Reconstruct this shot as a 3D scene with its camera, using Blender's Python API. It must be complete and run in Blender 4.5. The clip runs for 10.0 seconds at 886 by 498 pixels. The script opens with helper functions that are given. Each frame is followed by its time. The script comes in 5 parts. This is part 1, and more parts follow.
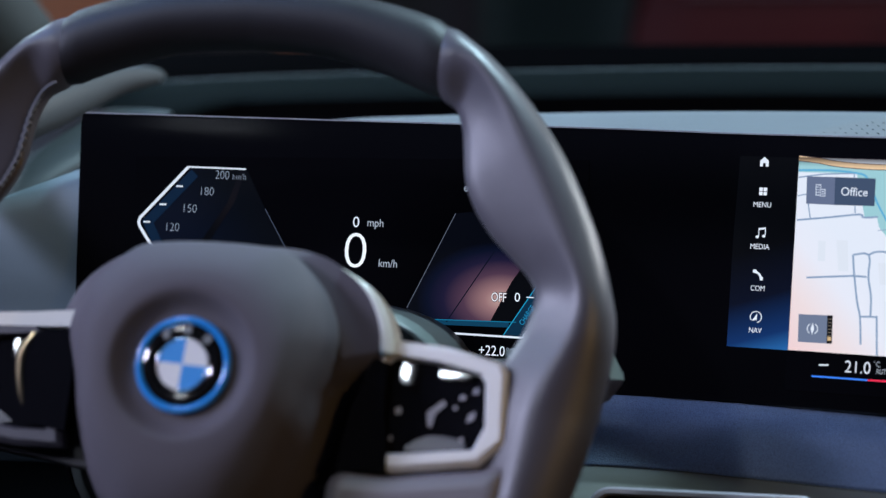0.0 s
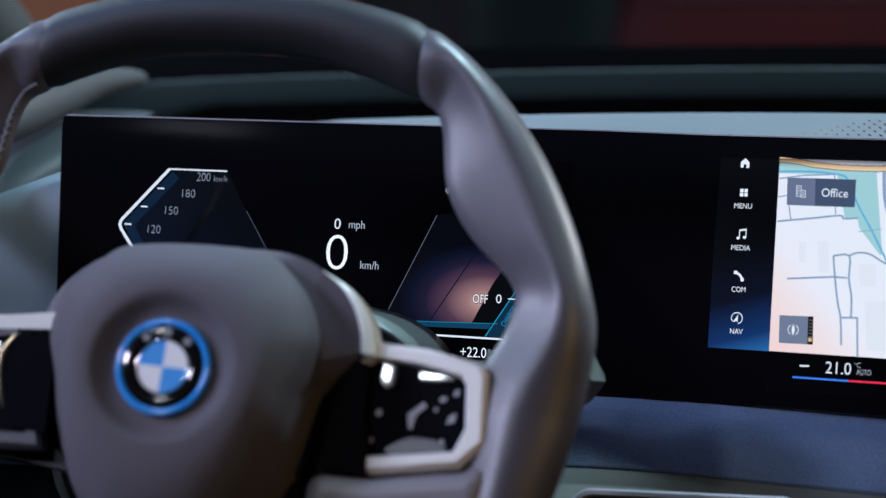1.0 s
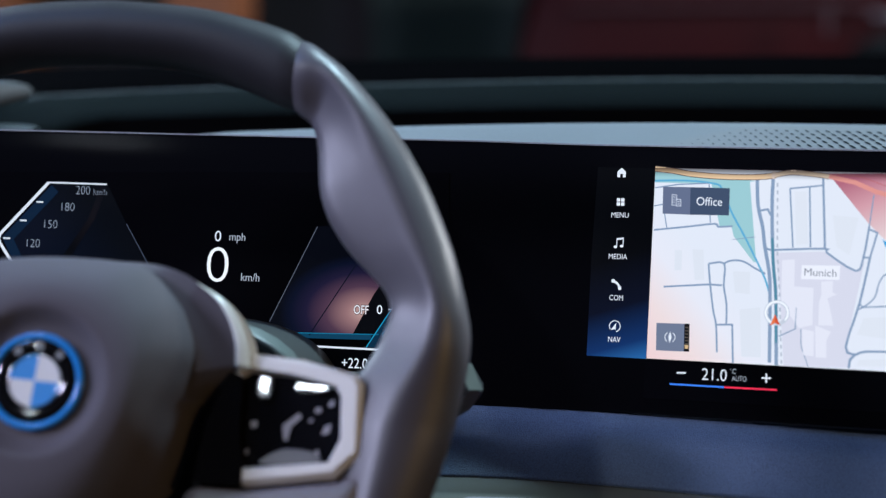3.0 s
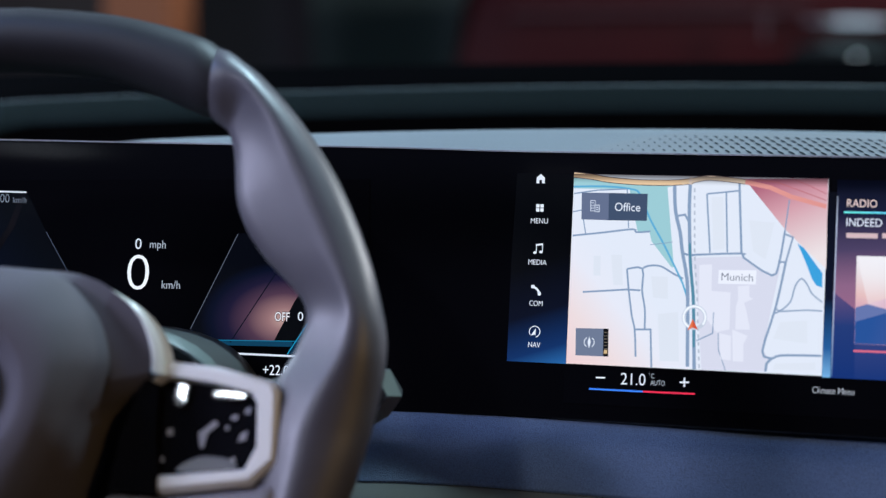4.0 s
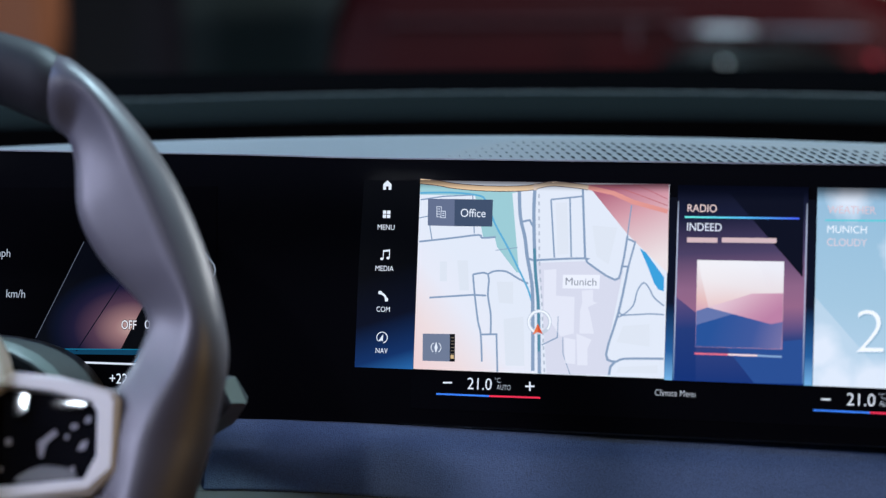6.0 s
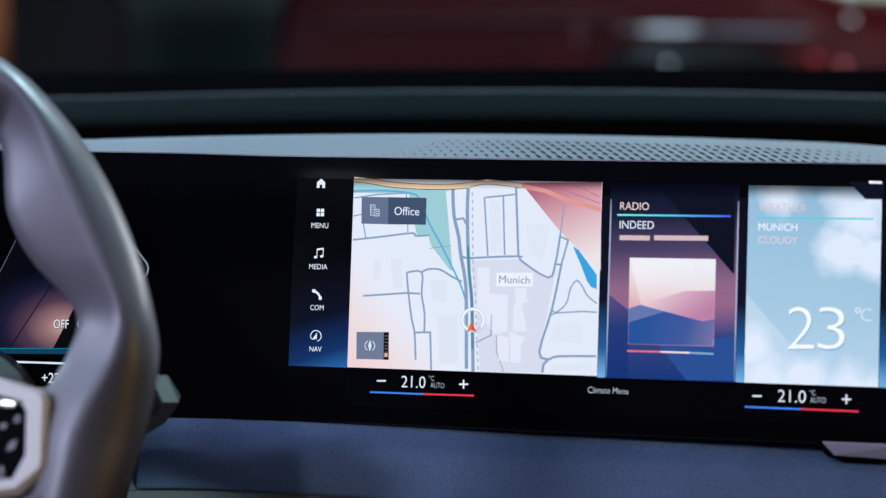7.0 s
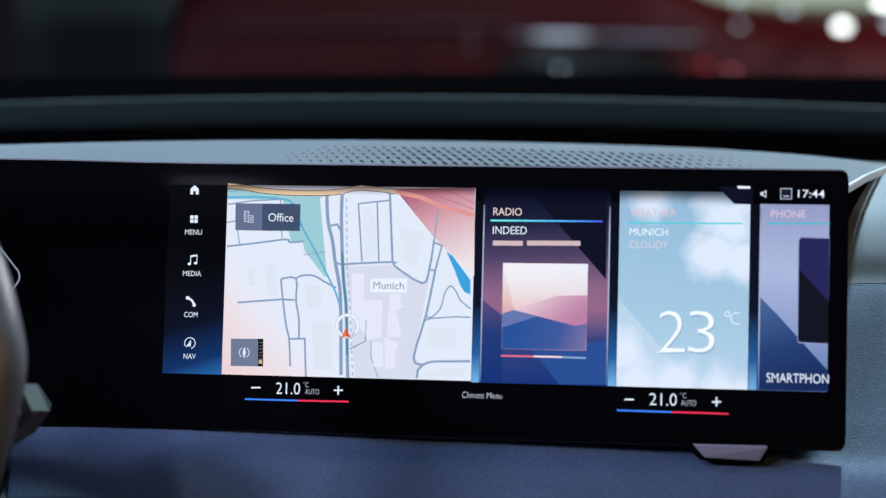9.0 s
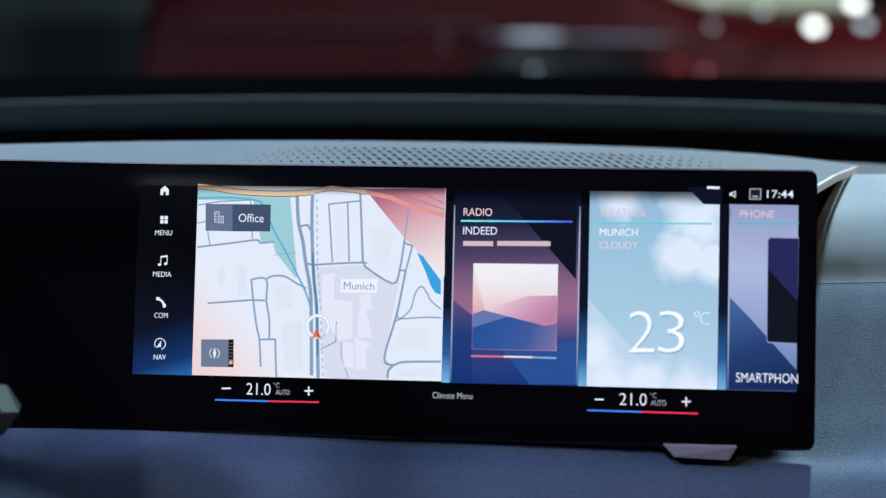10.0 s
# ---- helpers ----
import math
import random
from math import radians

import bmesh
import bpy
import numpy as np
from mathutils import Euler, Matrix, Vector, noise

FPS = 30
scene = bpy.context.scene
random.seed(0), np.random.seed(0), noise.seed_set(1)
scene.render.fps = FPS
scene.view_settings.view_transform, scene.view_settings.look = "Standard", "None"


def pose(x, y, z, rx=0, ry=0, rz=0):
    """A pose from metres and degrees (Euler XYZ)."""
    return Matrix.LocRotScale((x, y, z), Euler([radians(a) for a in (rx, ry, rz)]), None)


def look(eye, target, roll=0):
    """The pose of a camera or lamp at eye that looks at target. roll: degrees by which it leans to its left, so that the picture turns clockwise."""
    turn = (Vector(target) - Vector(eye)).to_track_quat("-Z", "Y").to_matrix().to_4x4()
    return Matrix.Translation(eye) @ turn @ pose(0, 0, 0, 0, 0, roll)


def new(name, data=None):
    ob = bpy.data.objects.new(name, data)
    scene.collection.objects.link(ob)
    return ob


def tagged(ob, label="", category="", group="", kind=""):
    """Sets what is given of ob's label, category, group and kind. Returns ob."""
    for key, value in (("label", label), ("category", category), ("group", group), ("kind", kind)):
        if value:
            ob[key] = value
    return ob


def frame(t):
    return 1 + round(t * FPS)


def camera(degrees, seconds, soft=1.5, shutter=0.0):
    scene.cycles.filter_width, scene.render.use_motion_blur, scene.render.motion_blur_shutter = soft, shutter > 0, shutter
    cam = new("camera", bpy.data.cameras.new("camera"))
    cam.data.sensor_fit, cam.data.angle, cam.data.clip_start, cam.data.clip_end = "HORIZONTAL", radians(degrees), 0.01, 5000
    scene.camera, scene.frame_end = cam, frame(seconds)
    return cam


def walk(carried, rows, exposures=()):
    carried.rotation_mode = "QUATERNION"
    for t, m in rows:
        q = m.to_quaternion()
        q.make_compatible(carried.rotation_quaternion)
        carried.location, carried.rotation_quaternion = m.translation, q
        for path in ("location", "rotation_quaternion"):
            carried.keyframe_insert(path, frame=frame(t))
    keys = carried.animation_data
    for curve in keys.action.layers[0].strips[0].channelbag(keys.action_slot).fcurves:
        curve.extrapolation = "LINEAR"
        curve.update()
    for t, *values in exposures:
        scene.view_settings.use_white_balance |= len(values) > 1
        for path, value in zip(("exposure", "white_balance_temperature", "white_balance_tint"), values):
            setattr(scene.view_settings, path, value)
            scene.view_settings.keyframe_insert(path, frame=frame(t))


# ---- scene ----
cam = camera(27.1, 10.0, 1.3)
cam.data.dof.use_dof = True
cam.data.dof.focus_distance = 1.0
cam.data.dof.aperture_fstop = 4.0
ROWS = [
    (0, 0.0000, 0.0000, 1.1818, 10.189, -10.050, -0.881),
    (0.5, 0.0016, 0.0004, 1.1814, 10.088, -10.004, -0.908),
    (1, 0.0029, 0.0005, 1.1820, 9.770, -10.016, -0.910),
    (1.5, 0.0069, 0.0011, 1.1814, 9.372, -9.936, -0.902),
    (2, 0.0122, 0.0011, 1.1808, 8.796, -9.851, -0.934),
    (2.5, 0.0159, 0.0003, 1.1810, 7.911, -9.746, -0.928),
    (4, 0.0355, -0.0011, 1.1811, 5.323, -9.472, -0.926),
    (4.5, 0.0406, -0.0022, 1.1810, 4.354, -9.362, -0.840),
    (5, 0.0457, -0.0021, 1.1808, 3.448, -9.286, -0.810),
    (5.5, 0.0505, -0.0031, 1.1811, 2.497, -9.275, -0.754),
    (7, 0.0624, -0.0037, 1.1800, -0.035, -9.322, -0.497),
    (7.5, 0.0666, -0.0046, 1.1801, -0.853, -9.318, -0.437),
    (8, 0.0705, -0.0049, 1.1800, -1.705, -9.269, -0.388),
    (8.5, 0.0733, -0.0054, 1.1802, -2.543, -9.216, -0.292),
    (9, 0.0755, -0.0055, 1.1800, -3.227, -9.150, -0.245),
    (9.5, 0.0771, -0.0057, 1.1799, -3.804, -9.112, -0.188),
    (10, 0.0778, -0.0063, 1.1802, -4.022, -9.146, -0.172),
]
# pitch up, yaw to the left, roll: degrees by which the camera leans to its left


def eye_pose(x, y, z, yaw, pitch, roll):
    return Matrix.Translation((x, y, z)) @ pose(0, 0, 0, 0, 0, yaw) @ pose(0, 0, 0, 90 + pitch) @ pose(0, 0, 0, 0, 0, roll)


walk(cam, [(t, eye_pose(x, y, z, yaw, pitch, roll)) for t, x, y, z, yaw, pitch, roll in ROWS], [(0.0, 0.02, 6020, 10.0), (10.0, 0.02, 6020, 10.0)])

# ---- light: the lit hall round the car ----
world = bpy.data.worlds.new("hall_light")
scene.world = world
world.use_nodes = True
world.node_tree.nodes["Background"].inputs[0].default_value = (0.55, 0.65, 0.8, 1)
world.node_tree.nodes["Background"].inputs[1].default_value = 0.02


def area_lamp(name, eye, target, sx, sy, watts, colour):
    d = bpy.data.lights.new(name, "AREA")
    d.shape, d.size, d.size_y, d.energy, d.color = "RECTANGLE", sx, sy, watts, colour
    ob = new(name, d)
    ob.matrix_basis = look(eye, target)
    return ob


area_lamp("hall_ceiling_lamp", (0.7, 1.8, 3.25), (0.35, 0.95, 1.0), 0.16, 0.16, 92, (0.66, 0.92, 1.0))
area_lamp("hall_roof_lamp", (-1.5, 0.45, 3.0), (0.05, 0.95, 0.92), 0.5, 0.4, 21, (0.22, 0.45, 1.0))
area_lamp("hall_key_lamp", (-2.81, -0.39, 2.45), (-0.25, 0.82, 0.97), 0.45, 0.4, 74, (0.77, 0.76, 1.0))
area_lamp("hall_side_lamp", (-2.2, 0.72, 2.02), (-0.22, 0.85, 0.98), 0.35, 0.35, 10, (0.74, 0.76, 1.0))
# unseen lamp close to the door, added to brighten the dashboard's left end
area_lamp("left_fill_lamp", (-1.2, 1.5, 1.7), (-0.35, 1.3, 1.06), 0.3, 0.3, 38, (0.74, 0.90, 1.0))
area_lamp("hall_right_lamp", (1.45, 2.85, 3.08), (0.1, 0.9, 1.0), 0.3, 0.3, 6, (0.90, 1.0, 0.98))
area_lamp("hall_front_lamp", (1.9, 2.6, 2.1), (-0.15, 0.82, 1.0), 0.3, 0.3, 18, (0.95, 1.0, 0.96))
area_lamp("hall_rear_lamp", (-1.41, -1.34, 3.55), (-0.15, 0.82, 0.95), 0.24, 0.16, 23, (0.94, 0.95, 1.0))
area_lamp("hall_amber_lamp", (1.9, -0.4, 1.72), (-0.1, 0.83, 0.97), 0.12, 0.12, 7, (1.0, 0.60, 0.20))
# lamp out of view, added to brighten the red car's right end
area_lamp("red_car_fill_lamp", (2.6, 3.6, 1.9), (1.2, 4.4, 0.9), 0.4, 0.4, 85, (1.0, 0.94, 0.92))
# ---- materials ----
def lin(r, g, b):
    """Linear colour from 0-255 values."""
    return tuple(((c / 255 + 0.055) / 1.055) ** 2.4 if c > 10 else c / 255 / 12.92 for c in (r, g, b)) + (1.0,)


def surface(name, colour, rough=0.5, metal=0.0, grain=0.0, scale=400.0, vary=0.15, coat=0.0, wear=12.0, shine=0.5):
    """A plain surface with fine relief and two scales of variation."""
    m = bpy.data.materials.new(name)
    m.use_nodes = True
    nt = m.node_tree
    b = nt.nodes["Principled BSDF"]
    b.inputs["Metallic"].default_value = metal
    b.inputs["Specular IOR Level"].default_value = shine
    b.inputs["Coat Weight"].default_value = coat
    co = nt.nodes.new("ShaderNodeTexCoord")
    big, fine = nt.nodes.new("ShaderNodeTexNoise"), nt.nodes.new("ShaderNodeTexNoise")
    big.inputs["Scale"].default_value, big.inputs["Detail"].default_value = wear, 4
    fine.inputs["Scale"].default_value, fine.inputs["Detail"].default_value = scale, 3
    for n in (big, fine):
        nt.links.new(co.outputs["Object"], n.inputs["Vector"])
    mix = nt.nodes.new("ShaderNodeMix")
    mix.data_type = "RGBA"
    lo, hi = [max(0, c * (1 - vary)) for c in colour[:3]], [min(1, c * (1 + vary)) for c in colour[:3]]
    mix.inputs[6].default_value, mix.inputs[7].default_value = (*lo, 1), (*hi, 1)
    avg = nt.nodes.new("ShaderNodeMath")
    avg.operation = "ADD"
    half = nt.nodes.new("ShaderNodeMath")
    half.operation = "MULTIPLY"
    half.inputs[1].default_value = 0.5
    nt.links.new(big.outputs[0], avg.inputs[0])
    nt.links.new(fine.outputs[0], avg.inputs[1])
    nt.links.new(avg.outputs[0], half.inputs[0])
    nt.links.new(half.outputs[0], mix.inputs[0])
    nt.links.new(mix.outputs[2], b.inputs["Base Color"])
    ro = nt.nodes.new("ShaderNodeMapRange")
    ro.inputs[3].default_value, ro.inputs[4].default_value = rough * 0.85, min(1, rough * 1.15)
    nt.links.new(big.outputs[0], ro.inputs[0])
    nt.links.new(ro.outputs[0], b.inputs["Roughness"])
    if grain:
        bump = nt.nodes.new("ShaderNodeBump")
        bump.inputs["Strength"].default_value, bump.inputs["Distance"].default_value = grain, 0.001
        nt.links.new(fine.outputs[0], bump.inputs["Height"])
        nt.links.new(bump.outputs[0], b.inputs["Normal"])
    return m


def leather(name, colour, rough, scale, grain, vary=0.12, shine=0.5):
    """Hide with a pebbled grain of cells."""
    m = surface(name, colour, rough, 0, 0, scale * 0.7, vary, 0, 45, shine)
    nt = m.node_tree
    b = nt.nodes["Principled BSDF"]
    co = nt.nodes.new("ShaderNodeTexCoord")
    cell = nt.nodes.new("ShaderNodeTexVoronoi")
    cell.inputs["Scale"].default_value = scale
    bump = nt.nodes.new("ShaderNodeBump")
    bump.inputs["Strength"].default_value, bump.inputs["Distance"].default_value = grain, 0.0006
    nt.links.new(co.outputs["Object"], cell.inputs["Vector"])
    nt.links.new(cell.outputs["Distance"], bump.inputs["Height"])
    nt.links.new(bump.outputs[0], b.inputs["Normal"])
    # the pits between the pebbles are darker than their tops
    pits = nt.nodes.new("ShaderNodeMapRange")
    pits.inputs[1].default_value, pits.inputs[2].default_value = 0.1, 0.75
    pits.inputs[3].default_value, pits.inputs[4].default_value = 1 + 0.7 * grain, 1 - 0.7 * grain
    nt.links.new(cell.outputs["Distance"], pits.inputs[0])
    tint = nt.nodes.new("ShaderNodeMix")
    tint.data_type, tint.blend_type = "RGBA", "MULTIPLY"
    tint.inputs[0].default_value = 1.0
    nt.links.new(b.inputs["Base Color"].links[0].from_socket, tint.inputs[6])
    nt.links.new(pits.outputs[0], tint.inputs[7])
    nt.links.new(tint.outputs[2], b.inputs["Base Color"])
    return m


GLOWS = {}


def glow(r, g, b, strength=1.0):
    """A lit part of a screen."""
    key = (r, g, b, strength)
    if key not in GLOWS:
        m = bpy.data.materials.new("lit_display")
        m.use_nodes = True
        nt = m.node_tree
        p = nt.nodes["Principled BSDF"]
        p.inputs["Base Color"].default_value = (0.004, 0.004, 0.004, 1)
        p.inputs["Specular IOR Level"].default_value = 0.12
        p.inputs["Roughness"].default_value = 0.25
        p.inputs["Emission Color"].default_value = lin(r, g, b)
        p.inputs["Emission Strength"].default_value = strength
        GLOWS[key] = m
    return GLOWS[key]


def glow_ramp(name, stops, start, end, strength=1.0, cloud=None, round_shade=False):
    """A lit picture that shades from colour to colour between two places of its panel (local metres)."""
    m = bpy.data.materials.new(name)
    m.use_nodes = True
    nt = m.node_tree
    p = nt.nodes["Principled BSDF"]
    p.inputs["Base Color"].default_value = (0.004, 0.004, 0.004, 1)
    p.inputs["Specular IOR Level"].default_value = 0.12
    p.inputs["Roughness"].default_value = 0.25
    co = nt.nodes.new("ShaderNodeTexCoord")
    axis = Vector((*end, 0)) - Vector((*start, 0))
    dot = nt.nodes.new("ShaderNodeVectorMath")
    dot.operation = "DOT_PRODUCT"
    dot.inputs[1].default_value = axis / axis.length_squared
    sub = nt.nodes.new("ShaderNodeVectorMath")
    sub.operation = "SUBTRACT"
    sub.inputs[1].default_value = (*start, 0)
    nt.links.new(co.outputs["Object"], sub.inputs[0])
    nt.links.new(sub.outputs[0], dot.inputs[0])
    ramp = nt.nodes.new("ShaderNodeValToRGB")
    el = ramp.color_ramp.elements
    while len(el) < len(stops):
        el.new(0.5)
    for e, (at, rgb) in zip(el, stops):
        e.position, e.color = at, lin(*rgb)
    if round_shade:
        dot.operation = "LENGTH"
        squash = nt.nodes.new("ShaderNodeVectorMath")
        squash.operation = "MULTIPLY"
        squash.inputs[1].default_value = (1 / axis.length, 1.5 / axis.length, 0)
        nt.links.new(sub.outputs[0], squash.inputs[0])
        nt.links.new(squash.outputs[0], dot.inputs[0])
    nt.links.new(dot.outputs["Value"], ramp.inputs[0])
    out = ramp.outputs[0]
    if cloud:
        rgb, size, spots = cloud
        n = nt.nodes.new("ShaderNodeTexNoise")
        n.inputs["Scale"].default_value, n.inputs["Detail"].default_value = size, 6
        nt.links.new(co.outputs["Object"], n.inputs["Vector"])
        most = None
        for x, y, r in spots:
            gap = nt.nodes.new("ShaderNodeVectorMath")
            gap.operation = "DISTANCE"
            gap.inputs[1].default_value = (x / 1000, y / 1000, 0)
            nt.links.new(co.outputs["Object"], gap.inputs[0])
            fall = nt.nodes.new("ShaderNodeMapRange")
            fall.inputs[2].default_value, fall.inputs[3].default_value, fall.inputs[4].default_value = r / 1000, 1.0, 0.0
            nt.links.new(gap.outputs["Value"], fall.inputs[0])
            if most:
                top = nt.nodes.new("ShaderNodeMath")
                top.operation = "MAXIMUM"
                nt.links.new(most, top.inputs[0])
                nt.links.new(fall.outputs[0], top.inputs[1])
                most = top.outputs[0]
            else:
                most = fall.outputs[0]
        both = nt.nodes.new("ShaderNodeMath")
        both.operation = "MULTIPLY_ADD"
        both.inputs[1].default_value = 0.9
        nt.links.new(n.outputs[0], both.inputs[0])
        nt.links.new(most, both.inputs[2])
        rng = nt.nodes.new("ShaderNodeMapRange")
        rng.inputs[1].default_value, rng.inputs[2].default_value = 0.66, 1.12
        nt.links.new(both.outputs[0], rng.inputs[0])
        mix = nt.nodes.new("ShaderNodeMix")
        mix.data_type = "RGBA"
        mix.inputs[7].default_value = lin(*rgb)
        nt.links.new(rng.outputs[0], mix.inputs[0])
        nt.links.new(out, mix.inputs[6])
        out = mix.outputs[2]
    nt.links.new(out, p.inputs["Emission Color"])
    p.inputs["Emission Strength"].default_value = strength
    return m


def film(name, rgb, start, end, most, least=0.0):
    """A see-through tint of a lit picture that thins out between two places of its panel (local millimetres)."""
    m = bpy.data.materials.new(name)
    m.use_nodes = True
    nt = m.node_tree
    nt.nodes.remove(nt.nodes["Principled BSDF"])
    co, sub, dot = nt.nodes.new("ShaderNodeTexCoord"), nt.nodes.new("ShaderNodeVectorMath"), nt.nodes.new("ShaderNodeVectorMath")
    a, b = Vector((*start, 0)) / 1000, Vector((*end, 0)) / 1000
    sub.operation, dot.operation = "SUBTRACT", "DOT_PRODUCT"
    sub.inputs[1].default_value = a
    dot.inputs[1].default_value = (b - a) / (b - a).length_squared
    rng = nt.nodes.new("ShaderNodeMapRange")
    rng.interpolation_type = "SMOOTHSTEP"
    rng.inputs[3].default_value, rng.inputs[4].default_value = most, least
    tint, clear, mixer = nt.nodes.new("ShaderNodeEmission"), nt.nodes.new("ShaderNodeBsdfTransparent"), nt.nodes.new("ShaderNodeMixShader")
    tint.inputs[0].default_value = lin(*rgb)
    nt.links.new(co.outputs["Object"], sub.inputs[0])
    nt.links.new(sub.outputs[0], dot.inputs[0])
    nt.links.new(dot.outputs["Value"], rng.inputs[0])
    nt.links.new(rng.outputs[0], mixer.inputs[0])
    nt.links.new(clear.outputs[0], mixer.inputs[1])
    nt.links.new(tint.outputs[0], mixer.inputs[2])
    nt.links.new(mixer.outputs[0], nt.nodes["Material Output"].inputs[0])
    return m


GREY_HIDE = leather("grey_wheel_hide", (0.080, 0.073, 0.087), 0.40, 1500, 0.06)
DARK_SHADE_HIDE = leather("dark_shade_wheel_hide", (0.019, 0.018, 0.022), 0.52, 1500, 0.12, 0.12, 0.3)
AIRBAG = surface("airbag_skin", (0.099, 0.091, 0.107), 0.7, 0, 0.08, 1800, 0.08, 0, 12, 0.12)
TOP_PAD = surface("pale_hood_skin", (0.100, 0.113, 0.126), 0.55, 0, 0.15, 1400, 0.08)
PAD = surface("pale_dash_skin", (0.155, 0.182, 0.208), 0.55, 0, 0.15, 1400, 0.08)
DASH_HIDE = leather("blue_grey_dash_hide", (0.060, 0.093, 0.160), 0.55, 1500, 0.4, 0.35)
DUSK = surface("dark_grey_dash_skin", (0.013, 0.0175, 0.019), 0.85, 0, 0.15, 1200, 0.1, 0, 12, 0.0)
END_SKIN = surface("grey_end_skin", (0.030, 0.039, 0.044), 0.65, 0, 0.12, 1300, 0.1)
LILAC_AND_SHADE = surface("dull_lilac_and_shade", (0.06, 0.056, 0.07), 0.5, 0, 0.08, 1200, 0.1)
FOOT = surface("satin_lilac_plastic", (0.19, 0.175, 0.195), 0.45, 0, 0.06, 1200, 0.1)
LEVER = surface("grey_lever_plastic", (0.125, 0.15, 0.14), 0.5, 0, 0.08, 1200, 0.1)
GRILLE_SKIN = surface("grey_grille_skin", (0.106, 0.114, 0.124), 0.55, 0, 0.15, 1400, 0.08)
BAND = surface("dark_windscreen_panel", (0.0050, 0.0066, 0.0070), 0.85, 0, 0.15, 1200, 0.1, 0, 12, 0.0)
END_BLUE = surface("blue_grey_end_skin", (0.15, 0.205, 0.24), 0.55, 0, 0.15, 1400, 0.12)
DOOR_SKIN = surface("blue_grey_trim_skin", (0.050, 0.054, 0.063), 0.6, 0, 0.1, 1300, 0.08)
SHROUD = surface("grey_column_plastic", (0.034, 0.038, 0.038), 0.55, 0, 0.1, 1200, 0.1)
COLUMN = surface("dark_column_plastic", (0.028, 0.031, 0.033), 0.6, 0, 0.1, 1200, 0.1)
SLOT = surface("dark_slot", (0.018, 0.022, 0.024), 0.8, 0, 0, 900, 0.1, 0, 12, 0.0)
BRACKET = surface("lilac_grey_metal", (0.30, 0.28, 0.33), 0.4, 0.2, 0, 900, 0.08)
PARTITION = surface("grey_brown_partition", (0.065, 0.055, 0.056), 0.8, 0, 0.1, 30, 0.3, 0, 1.2)
GREEN_CLOTH = surface("dark_green_cloth", (0.022, 0.034, 0.032), 0.85, 0, 0.1, 40, 0.4, 0, 2.5)
BLACK = surface("matt_black", (0.004, 0.004, 0.0045), 0.9, 0, 0.05, 900, 0.2, 0, 12, 0.0)
FRIT = surface("black_glass_edge", (0.0010, 0.0010, 0.0012), 0.5, 0, 0, 900, 0.2, 0, 12, 0.0)
GLOSS = surface("piano_black", (0.006, 0.006, 0.007), 0.08, 0, 0, 900, 0.2, 0.5)
SWITCH = surface("glossy_switch_black", (0.006, 0.006, 0.008), 0.06, 0, 0, 900, 0.2, 0, 12, 0.5)
# rocker black is lifted to lilac for the sheen on it
ROCKER = surface("switch_black_lilac_sheen", (0.042, 0.042, 0.060), 0.36, 0, 0, 900, 0.2, 0, 12, 0.5)
SCREEN = surface("black_screen_glass", (0.003, 0.003, 0.004), 0.10, 0, 0, 900, 0.2, 0, 12, 0.002)
SATIN = surface("satin_silver", (0.92, 0.91, 0.88), 0.34, 0.0, 0.03, 900, 0.08)
PALE = surface("pale_satin_paint", (0.70, 0.69, 0.64), 0.35, 0.0, 0.03, 900, 0.06)
CHROME = surface("chrome", (0.8, 0.8, 0.8), 0.12, 1.0, 0, 900, 0.05)
TRIM = surface("grey_satin_trim", (0.085, 0.090, 0.080), 0.42, 0.1, 0.05, 900, 0.08)
EDGE = surface("grey_frame_metal", (0.28, 0.28, 0.30), 0.4, 0.3, 0, 900, 0.08)
BLUE_RING = surface("blue_lacquer", (0.03, 0.26, 0.72), 0.2, 0, 0, 900, 0.08, 0.5)
SKY_BLUE = surface("light_blue_enamel", (0.05, 0.30, 0.75), 0.3, 0, 0, 900, 0.05, 0.3)
WHITE = surface("white_enamel", (0.75, 0.76, 0.78), 0.35, 0, 0, 900, 0.05, 0.3)
SYMBOL = surface("white_symbol_print", (0.36, 0.35, 0.38), 0.5, 0, 0, 900, 0.05)
RED_PAINT = surface("red_car_paint", (0.024, 0.0006, 0.0014), 0.5, 0, 0, 300, 0.35, 0.0, 3, 0.08)
HALL_DARK = surface("dark_hall_wall", (0.035, 0.033, 0.036), 0.8, 0, 0.1, 30, 0.4, 0, 1.5)
ORANGE = surface("rust_orange_panel", (0.30, 0.10, 0.04), 0.7, 0, 0.1, 40, 0.2, 0, 2)
FLOOR = surface("grey_hall_floor", (0.12, 0.12, 0.125), 0.5, 0, 0.05, 30, 0.2, 0, 2)
LETTER = surface("dim_silver_letter", (0.16, 0.17, 0.19), 0.35, 0.5, 0, 900, 0.1)
AMBER_SHEEN = surface("amber_reflection_edge", (0.50, 0.40, 0.26), 0.3, 1.0, 0, 900, 0.1)
STITCH = surface("grey_thread", (0.11, 0.11, 0.125), 0.7, 0, 0.2, 3000, 0.1)

# ---- tools ----
PLACE = {}


def thing(name, at, label, category, group="", kind=""):
    ob = new(name)
    ob.empty_display_size = 0.02
    ob.matrix_basis = Matrix.Translation(at)
    PLACE[ob.name] = ob.matrix_basis.copy()
    return tagged(ob, label, category, group, kind)


